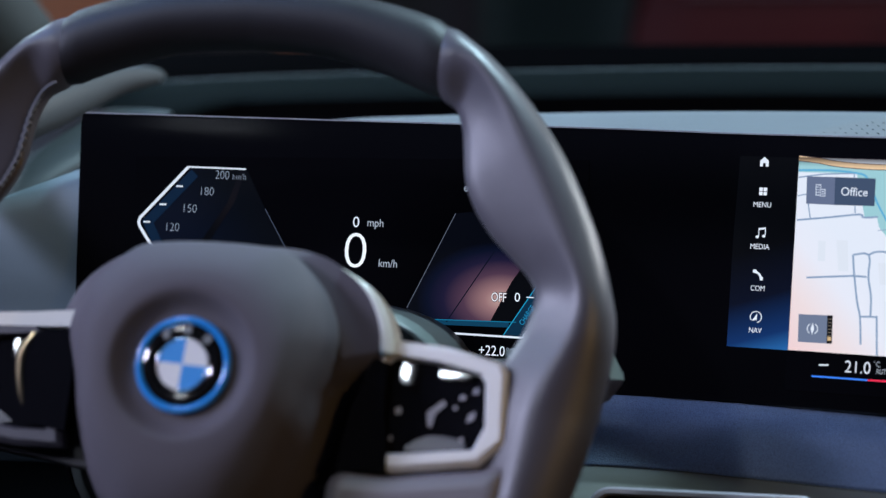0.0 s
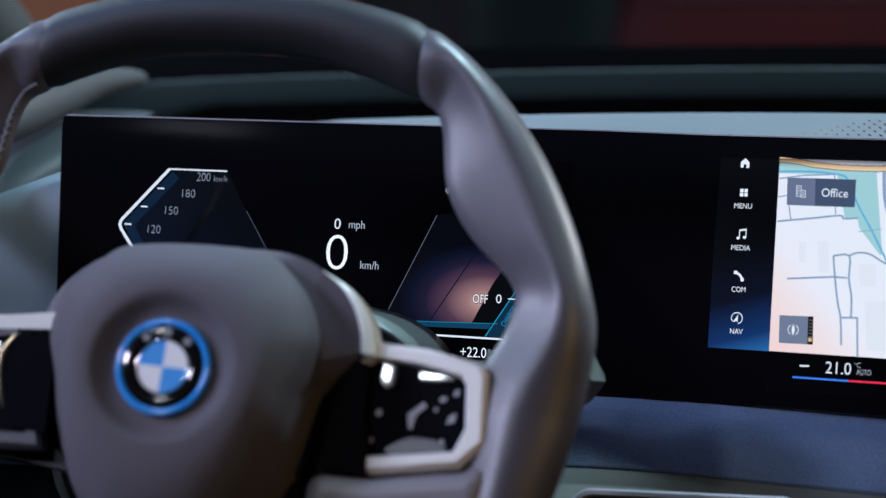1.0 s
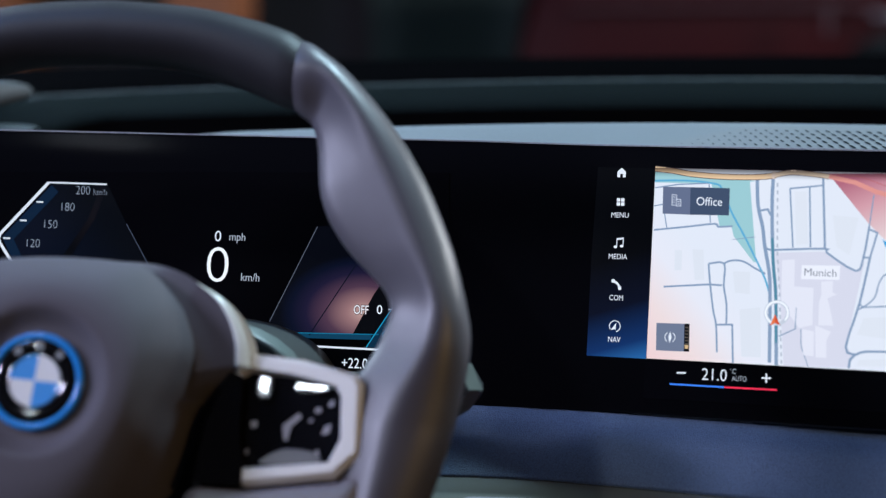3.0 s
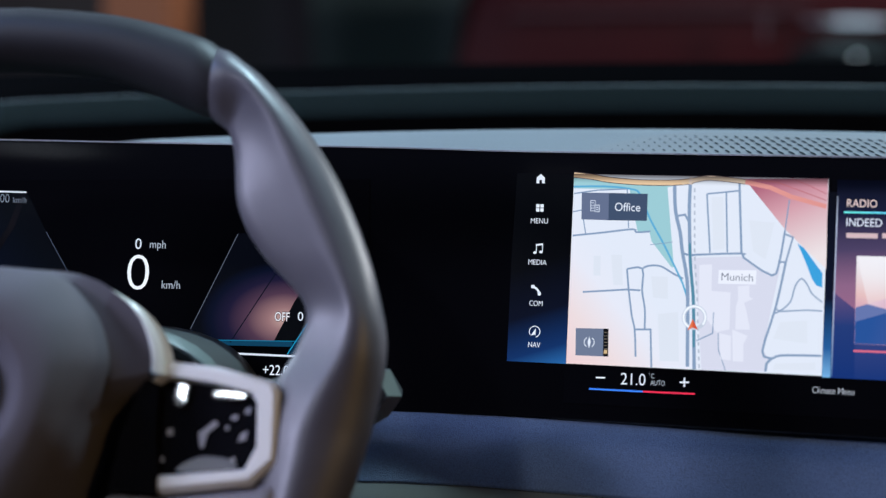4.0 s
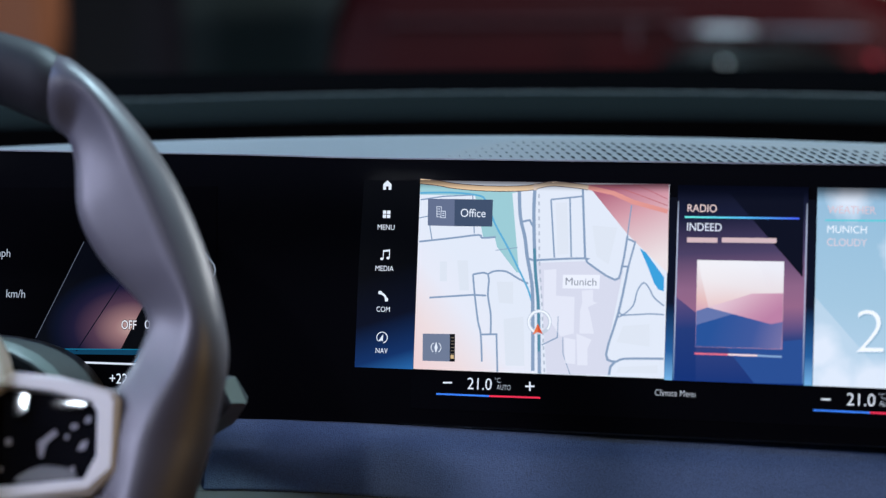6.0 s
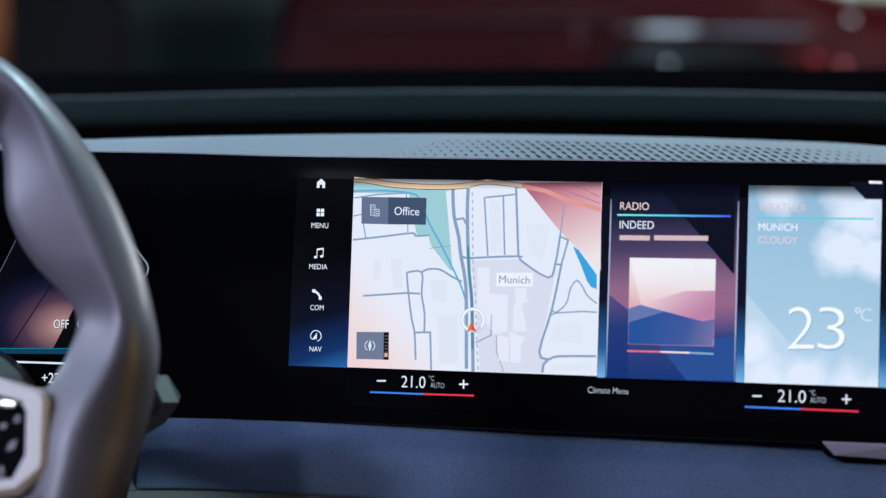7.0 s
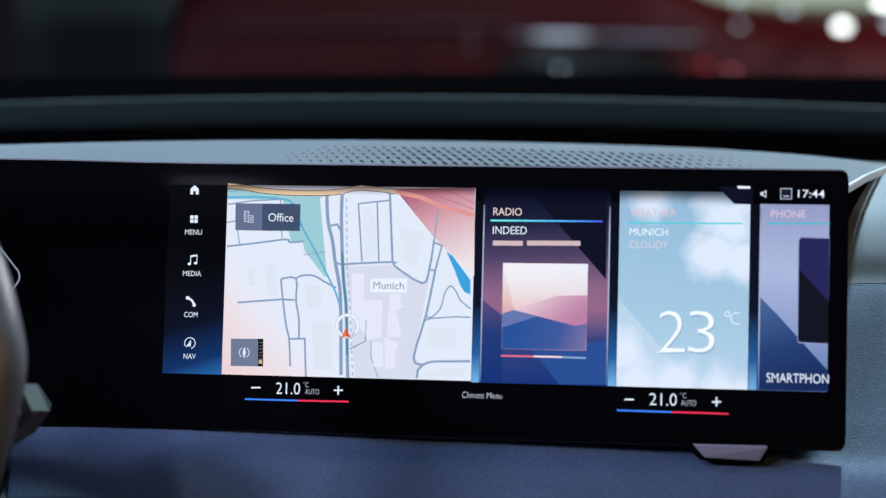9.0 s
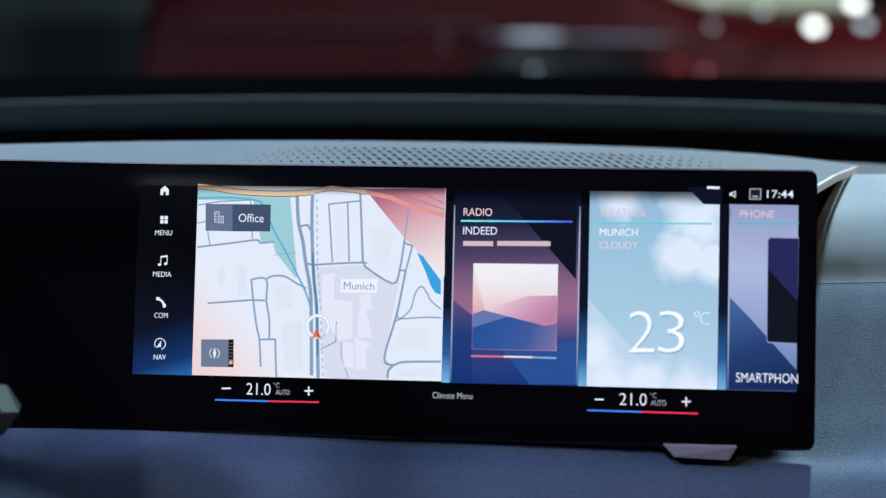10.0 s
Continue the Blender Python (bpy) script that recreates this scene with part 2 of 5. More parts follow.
def part(name, bm, material, parent=None, label="", m=None, smooth=True, bevel=0.0):
    """Links a bmesh as one mesh object under its parent; m is the world pose of the mesh's own axes."""
    if isinstance(bm, bmesh.types.BMesh):
        bmesh.ops.recalc_face_normals(bm, faces=bm.faces)
        me = bpy.data.meshes.new(name)
        bm.to_mesh(me)
        bm.free()
    else:
        me = bm
    me.materials.clear()
    me.materials.append(material)
    if smooth:
        me.shade_smooth()
        me.set_sharp_from_angle(angle=radians(35))
    ob = new(name, me)
    m = m or Matrix.Identity(4)
    PLACE[ob.name] = m.copy()
    if parent is not None:
        ob.parent = parent
        ob.matrix_basis = PLACE[parent.name].inverted() @ m
    else:
        ob.matrix_basis = m
    if bevel:
        b = ob.modifiers.new("bevel", "BEVEL")
        b.width, b.segments, b.limit_method = bevel, 3, "ANGLE"
    if label:
        ob["label"] = label
    return ob


def loft(rows, closed_rows=False, closed_cols=False, caps=False):
    """A skin over rows of points."""
    bm = bmesh.new()
    vs = [[bm.verts.new(p) for p in row] for row in rows]
    n, k = len(vs), len(vs[0])
    for i in range(n if closed_rows else n - 1):
        for j in range(k if closed_cols else k - 1):
            a, b = vs[i], vs[(i + 1) % n]
            bm.faces.new((a[j], a[(j + 1) % k], b[(j + 1) % k], b[j]))
    if caps:
        bm.faces.new(vs[0][::-1])
        bm.faces.new(vs[-1])
    return bm


def slab(outline, thick, top=0.0):
    """A plate with its face at height top, thick below it, from an outline of (x, y)."""
    bm = bmesh.new()
    face = bm.faces.new([bm.verts.new((x, y, top)) for x, y in outline])
    got = bmesh.ops.extrude_face_region(bm, geom=[face])
    for v in got["geom"]:
        if isinstance(v, bmesh.types.BMVert):
            v.co.z -= thick
    return bm


def rect(u0, v0, u1, v1):
    return [(u0, v0), (u1, v0), (u1, v1), (u0, v1)]


def round_rect(u0, v0, u1, v1, r, n=5):
    out = []
    for cx, cy, a0 in ((u1 - r, v0 + r, -90), (u1 - r, v1 - r, 0), (u0 + r, v1 - r, 90), (u0 + r, v0 + r, 180)):
        for k in range(n + 1):
            a = radians(a0 + 90 * k / n)
            out.append((cx + r * math.cos(a), cy + r * math.sin(a)))
    return out


def disc(cx, cy, r, n=32):
    return [(cx + r * math.cos(2 * math.pi * k / n), cy + r * math.sin(2 * math.pi * k / n)) for k in range(n)]


def ring(cx, cy, r0, r1, top, thick, a0=0.0, a1=360.0, n=40):
    """A flat ring or arc of a ring."""
    bm = bmesh.new()
    full = a1 - a0 >= 360
    rows = []
    for k in range(n if full else n + 1):
        a = radians(a0 + (a1 - a0) * k / n)
        c, s = math.cos(a), math.sin(a)
        rows.append([bm.verts.new((cx + r * c, cy + r * s, z)) for r, z in ((r0, top - thick), (r0, top), (r1, top), (r1, top - thick))])
    for k in range(len(rows) if full else len(rows) - 1):
        a, b = rows[k], rows[(k + 1) % len(rows)]
        for j in range(4):
            bm.faces.new((a[j], a[(j + 1) % 4], b[(j + 1) % 4], b[j]))
    return bm


def stroke(points, width, top=0.0, thick=0.0002):
    """A flat line along points, mitred at its bends."""
    bm = bmesh.new()
    pts = [Vector((x, y)) for x, y in points]
    pairs = []
    for k, p in enumerate(pts):
        d0 = (p - pts[k - 1]).normalized() if k else None
        d1 = (pts[k + 1] - p).normalized() if k < len(pts) - 1 else None
        d = ((d0 or d1) + (d1 or d0)).normalized()
        n = Vector((-d.y, d.x)) * width / 2 / max(0.5, d.dot(d1 or d0))
        pairs.append((p + n, p - n))
    vs = [[bm.verts.new((*q, top)) for q in pr] for pr in pairs]
    for a, b in zip(vs, vs[1:]):
        bm.faces.new((a[0], a[1], b[1], b[0]))
    return bm


def merge(*bms):
    """Several bmeshes as one."""
    out = bmesh.new()
    for b in bms:
        me = bpy.data.meshes.new("joined")
        b.to_mesh(me)
        b.free()
        out.from_mesh(me)
        bpy.data.meshes.remove(me)
    return out


def smooth_line(pts, n, closed=False):
    """Catmull-Rom through the points, n steps a span."""
    out, k = [], len(pts)
    for i in range(k if closed else k - 1):
        p = [Vector(pts[(i + d) % k] if closed else pts[min(max(i + d, 0), k - 1)]) for d in (-1, 0, 1, 2)]
        for j in range(n):
            t = j / n
            out.append(0.5 * (2 * p[1] + (p[2] - p[0]) * t + (2 * p[0] - 5 * p[1] + 4 * p[2] - p[3]) * t * t + (3 * p[1] - p[0] - 3 * p[2] + p[3]) * t ** 3))
    if not closed:
        out.append(Vector(pts[-1]))
    return out


def lettering(text, height, width=None, bold=0.0):
    """Flat letters as a mesh, centred on their own box, with capitals of that height and the whole as wide as asked."""
    c = bpy.data.curves.new("letters", "FONT")
    c.body, c.size, c.fill_mode, c.offset = text, 1.0, "FRONT", bold
    c.resolution_u = 4
    ob = bpy.data.objects.new("letters", c)
    scene.collection.objects.link(ob)
    me = bpy.data.meshes.new_from_object(ob.evaluated_get(bpy.context.evaluated_depsgraph_get()))
    bpy.data.objects.remove(ob)
    bpy.data.curves.remove(c)
    xs, ys = [v.co.x for v in me.vertices], [v.co.y for v in me.vertices]
    cap = 0.69
    sy = height / cap
    sx = width / (max(xs) - min(xs)) if width else sy * 0.92
    mx = (max(xs) + min(xs)) / 2
    for v in me.vertices:
        v.co = ((v.co.x - mx) * sx, (v.co.y - cap / 2) * sy, 0)
    return me


def frame_of(origin, u, n):
    """Axes with x along u, z along the normal n."""
    u, n = Vector(u).normalized(), Vector(n).normalized()
    v = n.cross(u).normalized()
    u = v.cross(n)
    return Matrix(((u.x, v.x, n.x, origin[0]), (u.y, v.y, n.y, origin[1]), (u.z, v.z, n.z, origin[2]), (0, 0, 0, 1)))


def lerp(a, b, t):
    return a + (b - a) * t


def table(x, pairs):
    """A smooth curve through (x, y) pairs."""
    if x <= pairs[0][0]:
        return pairs[0][1]
    for (x0, y0), (x1, y1) in zip(pairs, pairs[1:]):
        if x <= x1:
            t = (x - x0) / (x1 - x0)
            return lerp(y0, y1, t)
    return pairs[-1][1]


def bevelled_frame(outer, inner, z0, z1, b):
    """A frame between two outlines with slanted shoulders."""
    def toward(a, c, d):
        v = Vector(c) - Vector(a)
        return Vector(a) + v.normalized() * d
    rows = []
    for o, i in zip(outer, inner):
        o2, i2 = toward(o, i, b), toward(i, o, b * 0.5)
        rows.append([(*o, z0), (*o, z1 - b), (*o2, z1), (*i2, z1), (*i, z1 - b), (*i, z0)])
    return loft(rows, closed_rows=True, closed_cols=True)


# ---- the hall and the car's shell ----
def box(x0, y0, z0, x1, y1, z1):
    bm = bmesh.new()
    bmesh.ops.create_cube(bm, size=1, matrix=Matrix.Translation(((x0 + x1) / 2, (y0 + y1) / 2, (z0 + z1) / 2)) @ Matrix.Diagonal((x1 - x0, y1 - y0, z1 - z0, 1)))
    return bm


tagged(part("floor", box(-9, -6, -0.1, 9, 11, 0), FLOOR), "smooth grey concrete floor of a showroom hall", "floor", kind="structure")
tagged(part("wall_north", box(-9, 10.8, 0, 9, 11, 5), HALL_DARK), "dark far wall of the showroom hall", "wall", kind="structure")
tagged(part("wall_south", box(-9, -6, 0, 9, -5.8, 5), HALL_DARK), "dark rear wall of the showroom hall", "wall", kind="structure")
tagged(part("wall_west", box(-9, -5.8, 0, -8.8, 10.8, 5), HALL_DARK), "dark side wall of the showroom hall", "wall", kind="structure")
tagged(part("wall_east", box(8.8, -5.8, 0, 9, 10.8, 5), HALL_DARK), "dark side wall of the showroom hall", "wall", kind="structure")
tagged(part("ceiling", box(-9, -6, 5, 9, 11, 5.1), HALL_DARK), "dark ceiling of the showroom hall", "ceiling", kind="structure")

# ---- dashboard ----
dash = thing("dashboard", (0, 1.1, 0.0), "blue-grey leather dashboard with a pale padded top", "dashboard")
XS = [-0.72 + 0.02 * k for k in range(76)]


def hood_back(x):
    d = x - 0.02
    return 1.068 - (0.066 if d < 0 else 0.092) * d * d


def hood_front_y(x):
    y = 1.0 if x < -0.04 else 1.0 - 0.19 * (x + 0.04)
    return max(y, 0.94 + 1.75 * (x - 0.33))


def hood_top(x, t):
    """Height of the pad between its front (0) and back (1) edge."""
    return hood_back(x) - (0.012 - 0.0105 * min(1.0, max(0.0, (x - 0.30) / 0.08))) * (1 - t) ** 2 - 0.004 * max(0, t - 0.9) * 10


def hood_section(x):
    yf, zb = hood_front_y(x), hood_back(x)
    yb = 1.14 - 0.07 * max(0.0, (x - 0.30) / 0.10) ** 2
    if x < -0.25:
        yb = 1.14 - 0.6 * (-0.25 - x)
    thin = 1 - 0.75 * min(1.0, max(0.0, (x - 0.27) / 0.06))
    top = [(x, lerp(yf, yb, t), hood_top(x, t)) for t in (0, 0.15, 0.3, 0.5, 0.7, 0.85, 0.95, 1)]
    return top + [(x, yb + 0.002, zb - 0.012 * thin), (x, yb - 0.012, zb - 0.017 * thin), (x, yf + 0.004, zb - 0.024 * thin)]


part("top_pad", loft([hood_section(-0.37 + 0.00975 * k) for k in range(80)], closed_cols=True, caps=True), TOP_PAD, dash, "pale blue-grey padded hood behind the screen")
lip = [(0.330, 0.940), (0.352, 0.979), (0.372, 1.014), (0.393, 1.050), (0.398, 1.060)]
part("pad_lip", loft([[(x + 0.0008 + dx, y - 0.002 + dx, hood_top(x, 0.0) + dz) for dx, dz in ((-0.003, 0.0012), (0.0012, 0.0012), (0.0022, 0.0), (0.0012, -0.003), (-0.003, -0.003))] for x, y in lip], closed_cols=True, caps=True), WHITE, dash, "pale edge at the end of the pad")
# black skirt for the hollow and the shadow under the pad's end
part("pad_shade", loft([[(x - 0.0015, y + 0.001, hood_top(x, 0.0) - 0.002), (x - 0.003, y + 0.003, hood_top(x, 0.0) - 0.010 - 0.030 * (0.40 - x) / 0.07), (x - 0.030, y + 0.020, hood_top(x, 0.0) - 0.012 - 0.030 * (0.40 - x) / 0.07), (x - 0.030, y + 0.020, hood_top(x, 0.0) - 0.003)] for x, y in lip], closed_cols=True, caps=True), BLACK, dash, "black skirt for the hollow and its painted shade under the pad")
part("gap", loft([[(x, 1.0, 1.00), (x, 1.2, 1.010), (x, 1.34, 1.005), (x, 1.36, 0.99)] for x in XS]), BLACK, dash, "black channel behind the pad")
part("far_dash_top", loft([[(x, 1.062, 1.022 - 0.03 * (x - 0.4)), (x, 1.068, 1.034 - 0.03 * (x - 0.4)), (x, 1.085, 1.0385 - 0.04 * (x - 0.4)), (x, 1.11, 1.0440 - 0.05 * (x - 0.4)), (x, 1.14, 1.0478 - 0.06 * (x - 0.4)), (x, 1.155, 1.0470 - 0.06 * (x - 0.4)), (x, 1.16, 1.03)] for x in [0.39 + 0.02 * k for k in range(20)]]), END_SKIN, dash, "grey-green top of the dashboard beyond the pad")
# loudspeaker grille: a skin let into the pad with slanted rows of slots
GRX0, GRX1 = 0.008, 0.335


def grille_edge(x):
    return 0.76 * math.sqrt(min(1.0, (x - GRX0 + 0.0005) / 0.07)) - 0.25 * max(0.0, (x - 0.30) / 0.035)


grille_bed = part("speaker_grille", loft([[(x, lerp(hood_front_y(x), 1.14, t), hood_top(x, t) + 0.0003) for t in [0.01 + (grille_edge(x) - 0.01) * j / 6 for j in range(7)]] for x in [GRX0 + (GRX1 - GRX0) * (k / 60) ** 1.3 for k in range(61)]]), GRILLE_SKIN, dash, "grey loudspeaker grille let into the pad")
verts, faces = [], []
for k in range(62):
    for j in range(10):
        t = 0.02 + 0.068 * j
        x = 0.030 + 0.00585 * k - 0.0024 * j
        if x < 0.012 or x > 0.332 or t > grille_edge(x) - 0.06:
            continue
        yf = hood_front_y(x)
        size = min(1.0, 0.15 + (x - 0.02) / 0.12) * min(1.0, 0.12 + (0.335 - x) / 0.09) * (1 - 0.03 * j)
        wx, wt = 0.0014 * size, 0.034 * size
        base = len(verts)
        for q in range(8):
            a = 2 * math.pi * q / 8
            tt = t + wt * math.sin(a)
            xx = x + wx * math.cos(a) - 0.0013 * size * math.sin(a)
            verts.append((xx, lerp(yf, 1.14, tt), hood_top(xx, tt) + 0.0007))
        faces.append(tuple(range(base, base + 8)))
me = bpy.data.meshes.new("grille_perforation")
me.from_pydata(verts, [], faces)
tagged(part("grille_perforation", me, SLOT, grille_bed, "slanted rows of small dark slots"), kind="stuff")


def band_front(x):
    """How far the panel reaches towards the cabin near the door."""
    return 1.3 * max(0.0, -0.41 - x)


def band_drop(x):
    d = x - 0.03
    return -0.0015 - 0.055 * d * d if d > -0.23 else -0.0044 - 0.10 * (-0.23 - d) ** 2


part("defroster_front", loft([[(x, 1.352 - band_front(x), 0.99 + band_drop(x)), (x, 1.349 - band_front(x), 1.0570 + band_drop(x) - 0.20 * band_front(x)), (x, 1.352 - band_front(x), 1.0572 + band_drop(x) - 0.20 * band_front(x))] for x in XS]), BLACK, dash, "black front of the panel along the windscreen")
part("defroster_panel", loft([[(x, 1.3492 - band_front(x), 1.0545 + band_drop(x) - 0.20 * band_front(x)), (x, 1.3505 - band_front(x), 1.0580 + band_drop(x) - 0.20 * band_front(x)), (x, 1.3535 - 0.95 * band_front(x), 1.0618 + band_drop(x) - 0.18 * band_front(x)), (x, 1.362 - 0.85 * band_front(x), 1.0660 + band_drop(x) - 0.14 * band_front(x)), (x, 1.378 - 0.4 * band_front(x), 1.0702 + band_drop(x) - 0.05 * band_front(x)), (x, 1.40, 1.0732 + band_drop(x)), (x, 1.415, 1.071 + band_drop(x)), (x, 1.43, 1.05 + band_drop(x))] for x in XS]), BAND, dash, "dark grey panel along the windscreen")
# lip is paler than the panel to paint the highlight on its edge
part("defroster_lip", loft([[(x, 1.412 + 0.0035 * math.cos(a), 1.0718 + band_drop(x) + 0.0012 * math.sin(a)) for a in [2 * math.pi * j / 8 for j in range(8)]] for x in XS], closed_cols=True), END_SKIN, dash, "rear lip of the panel, grey for the highlight along it")
part("cowl", loft([[(x, 1.435, 1.02), (x, 1.445, 1.062 - 0.03 * x * x), (x, 1.55, 1.0795 - 0.02 * x * x), (x, 1.58, 1.06), (x, 1.60, 0.9)] for x in XS]), FRIT, dash, "black strip at the foot of the windscreen")

# leather face under and beside the screen
FACE = [(1.10, 1.040), (1.065, 1.024), (1.042, 1.005), (1.033, 0.990), (1.026, 0.982), (1.010, 0.966), (0.990, 0.9465), (0.974, 0.932), (0.960, 0.922), (0.949, 0.9165), (0.940, 0.9095), (0.932, 0.9025), (0.930, 0.8995), (0.934, 0.893)]
face_line = [(p.x, p.y) for p in smooth_line([(*q, 0) for q in FACE], 4)]


def sink(x):
    return 0.03 * max(0.0, x + 0.08)


def bow(x):
    """How far the face comes towards the cabin, along with the screen."""
    return 0.15 * min(0.38, max(0.0, x + 0.04))


def face_at(x, y, z):
    low = max(0.0, (0.93 - z) / 0.04)
    high = min(1.0, max(0.0, (z - 0.93) / 0.05))
    rise = 0.005 * min(1.0, max(0.0, (z - 0.905) / 0.025)) * min(1.0, max(0.0, (1.0 - z) / 0.03))
    return (x, y - bow(x), z - sink(x) * low + 0.2 * bow(x) * high + rise)


lower = [q for q in face_line if q[1] < 1.0]
upper = [q for q in face_line if q[1] >= 0.986]
NEAR_X = [-0.1035, -0.095] + [-0.08 + 0.02 * k for k in range(43)]
FX = [-0.385 + 0.02 * k for k in range(58)]
part("leather_face", loft([[face_at(x, y + back, z - back * 0.2) for y, z in lower] for x, back in [(-0.1035, 0.06), (-0.103, 0.012), (-0.1018, 0.004), (-0.0995, 0.0006), (-0.096, 0.0)] + [(-0.08 + 0.02 * k, 0.0) for k in range(43)]]), DASH_HIDE, dash, "grained blue-grey leather under the screen")
part("side_pad", loft([[face_at(x, y, z + 0.0003) for y, z in upper] for x in FX]), PAD, dash, "smooth pale pad beside the screen")
part("trim_strip", loft([[(x, 0.940 - bow(x), 0.9035 - sink(x)), (x, 0.926 - bow(x), 0.8985 - sink(x)), (x, 0.922 - bow(x), 0.894 - sink(x)), (x, 0.9195 - bow(x), 0.8925 - sink(x)), (x, 0.912 - bow(x), 0.8905 - sink(x)), (x, 0.902 - bow(x), 0.886 - sink(x)), (x, 0.885 - bow(x), 0.862 - sink(x)), (x, 0.88 - bow(x), 0.80)] for x in NEAR_X]), TRIM, dash, "grey satin trim strip under the leather")
part("trim_shadow_line", loft([[(x, 0.9318 - bow(x), 0.8990 - sink(x)), (x, 0.9295 - bow(x), 0.8999 - sink(x)), (x, 0.9282 - bow(x), 0.8988 - sink(x))] for x in NEAR_X]), DUSK, dash, "dark joint over the trim strip")
# knee panel and door side of the dashboard, beside the gauges
LX = [-0.385 - 0.02 * k for k in range(18)]
def end_nose(x):
    return math.sqrt(max(0.0, 1 - ((x + 0.452) / 0.060) ** 2)) if x > -0.452 else 1.0


def end_seam(x):
    return 1.045 + 0.35 * (x + 0.3926)


END = smooth_line([(1.22, 1.05, 0), (1.20, 1.086, 0), (1.16, 1.094, 0), (1.11, 1.092, 0), (1.06, 1.083, 0), (1.025, 1.068, 0), (1.008, 1.052, 0), (1.003, 1.040, 0)], 4)
END_TIP = Vector((1.17, 1.060, 0))
part("end_pad", loft([[(x, q.x, q.y + (end_seam(x) - 1.045) * (1 - (q.x - 1.003) / 0.217)) for q in [END_TIP.lerp(Vector((p.x, 1.037 + (p.y - 1.037) * 0.5, 0)), end_nose(x)) for p in END]] for x in [-0.3925, -0.394, -0.398, -0.404, -0.412, -0.422, -0.435] + [-0.46 - 0.02 * k for k in range(16)]]), END_SKIN, dash, "grey pad beside the gauges")
door_top = smooth_line([(-0.432, 1.275, 1.0765), (-0.440, 1.20, 1.0795), (-0.444, 1.12, 1.0755), (-0.450, 1.06, 1.0700), (-0.465, 1.0, 1.0610), (-0.480, 0.95, 1.0560), (-0.54, 0.84, 1.05)], 5)
part("door_top_trim", loft([[(p.x + 0.013 * r * math.cos(a), p.y + 0.004 * r * math.cos(a), p.z + 0.0165 * r * math.sin(a)) for a in [2 * math.pi * j / 16 for j in range(16)]] for p, r in [(p, min(1.0, math.sqrt((k + 0.1) / 12))) for k, p in enumerate(door_top)]], closed_cols=True, caps=True), DOOR_SKIN, dash, "blue-grey rounded trim that runs to the door")
part("end_face", loft([[(x, p.x, min(p.y, end_seam(x)) if k else end_seam(x)) for k, p in enumerate(smooth_line([(1.012, 1.045, 0), (0.998, 1.035, 0), (0.988, 1.012, 0), (0.986, 0.985, 0), (0.990, 0.9605, 0)], 5))] for x in LX]), END_BLUE, dash, "blue-grey panel beside the gauges")
part("end_trim", loft([[(x, 0.992, 0.961), (x, 0.984, 0.960), (x, 0.983, 0.953), (x, 0.99, 0.952)] for x in LX]), PAD, dash, "pale strip over the side vent")
part("end_vent", loft([[(x, 0.99, 0.953), (x, 1.01, 0.949), (x, 1.02, 0.92), (x, 1.0, 0.888)] for x in LX]), BLACK, dash, "black side air vent")
part("knee_panel", loft([[(x, 1.0, 0.890), (x, 0.985, 0.887), (x, 0.98, 0.875), (x, 0.99, 0.862), (x, 1.0, 0.83), (x, 1.02, 0.6)] for x in LX + [-0.37, -0.3, -0.2, -0.1]]), DUSK, dash, "dark knee panel under the vent")
# dashboard carrier down to the floor
part("carrier", box(-0.72, 1.02, 0.25, 0.78, 1.42, 0.985), BLACK, dash, "dark inner carrier")

# foot under the screen
foot = thing("screen_bracket", (0.275, 0.95, 0.92), "small grey metal bracket that holds the curved screen", "bracket")
def bracket_rows(grow):
    ends = []
    for y, k in ((0.903, 0.0), (0.95, 0.004), (1.02, 0.004)):
        ends.append([(0.2550 - grow, y, 0.930), (0.2610 - grow * 0.6, y - 0.002, 0.9232 - grow * 0.5 - k), (0.2886 + grow * 0.6, y - 0.006, 0.9218 - grow * 0.5 - k), (0.2925 + grow, y - 0.008, 0.930)])
    return ends


part("arm", loft(bracket_rows(0.0), closed_cols=True, caps=True), BRACKET, foot, "", None, False, 0.0008)
part("arm_cover", loft([[(x, y + 0.002, z + 0.0002) for x, y, z in r] for r in bracket_rows(0.0035)], closed_cols=True, caps=True), BLACK, foot, "black sleeve round the bracket", None, False)

# centre air vent with a bright bezel
vent = thing("air_vent", (-0.03, 0.90, 0.88), "slim black air vent with a rounded metal bezel", "air vent")
bez = round_rect(-0.089, -0.03, 0.03, 0.0035, 0.012, 8)
inn = round_rect(-0.0850, -0.0265, 0.0260, -0.0008, 0.0085, 8)
VENT = frame_of((0.0, 0.9035, 0.8925), (1, 0, -0.012), (0, -0.85, 0.5))
part("bezel", bevelled_frame(bez, inn, -0.004, 0.003, 0.0015), BRACKET, vent, "lilac-grey metal bezel", VENT)
part("duct", slab(inn, 0.004, -0.001), BLACK, vent, "black duct", VENT)
for k in range(3):
    part("slat", slab(round_rect(-0.083, -0.024 + 0.007 * k, 0.024, -0.0215 + 0.007 * k, 0.001, 2), 0.001, 0.0008), GLOSS, vent, "", VENT)
# ---- curved screen ----
C_FRAME = frame_of((0.12018, 0.94757, 1.0), (0.98177, -0.19006, 0), (-0.18527, -0.95705, 0.22300))
K_FRAME = frame_of((-0.24266, 0.98361, 1.01064), (0.99991, -0.01309, 0), (-0.01277, -0.97562, 0.21911))
screen = thing("curved_screen", (0.0, 0.97, 0.93), "long curved black glass screen standing on the dashboard", "car display")


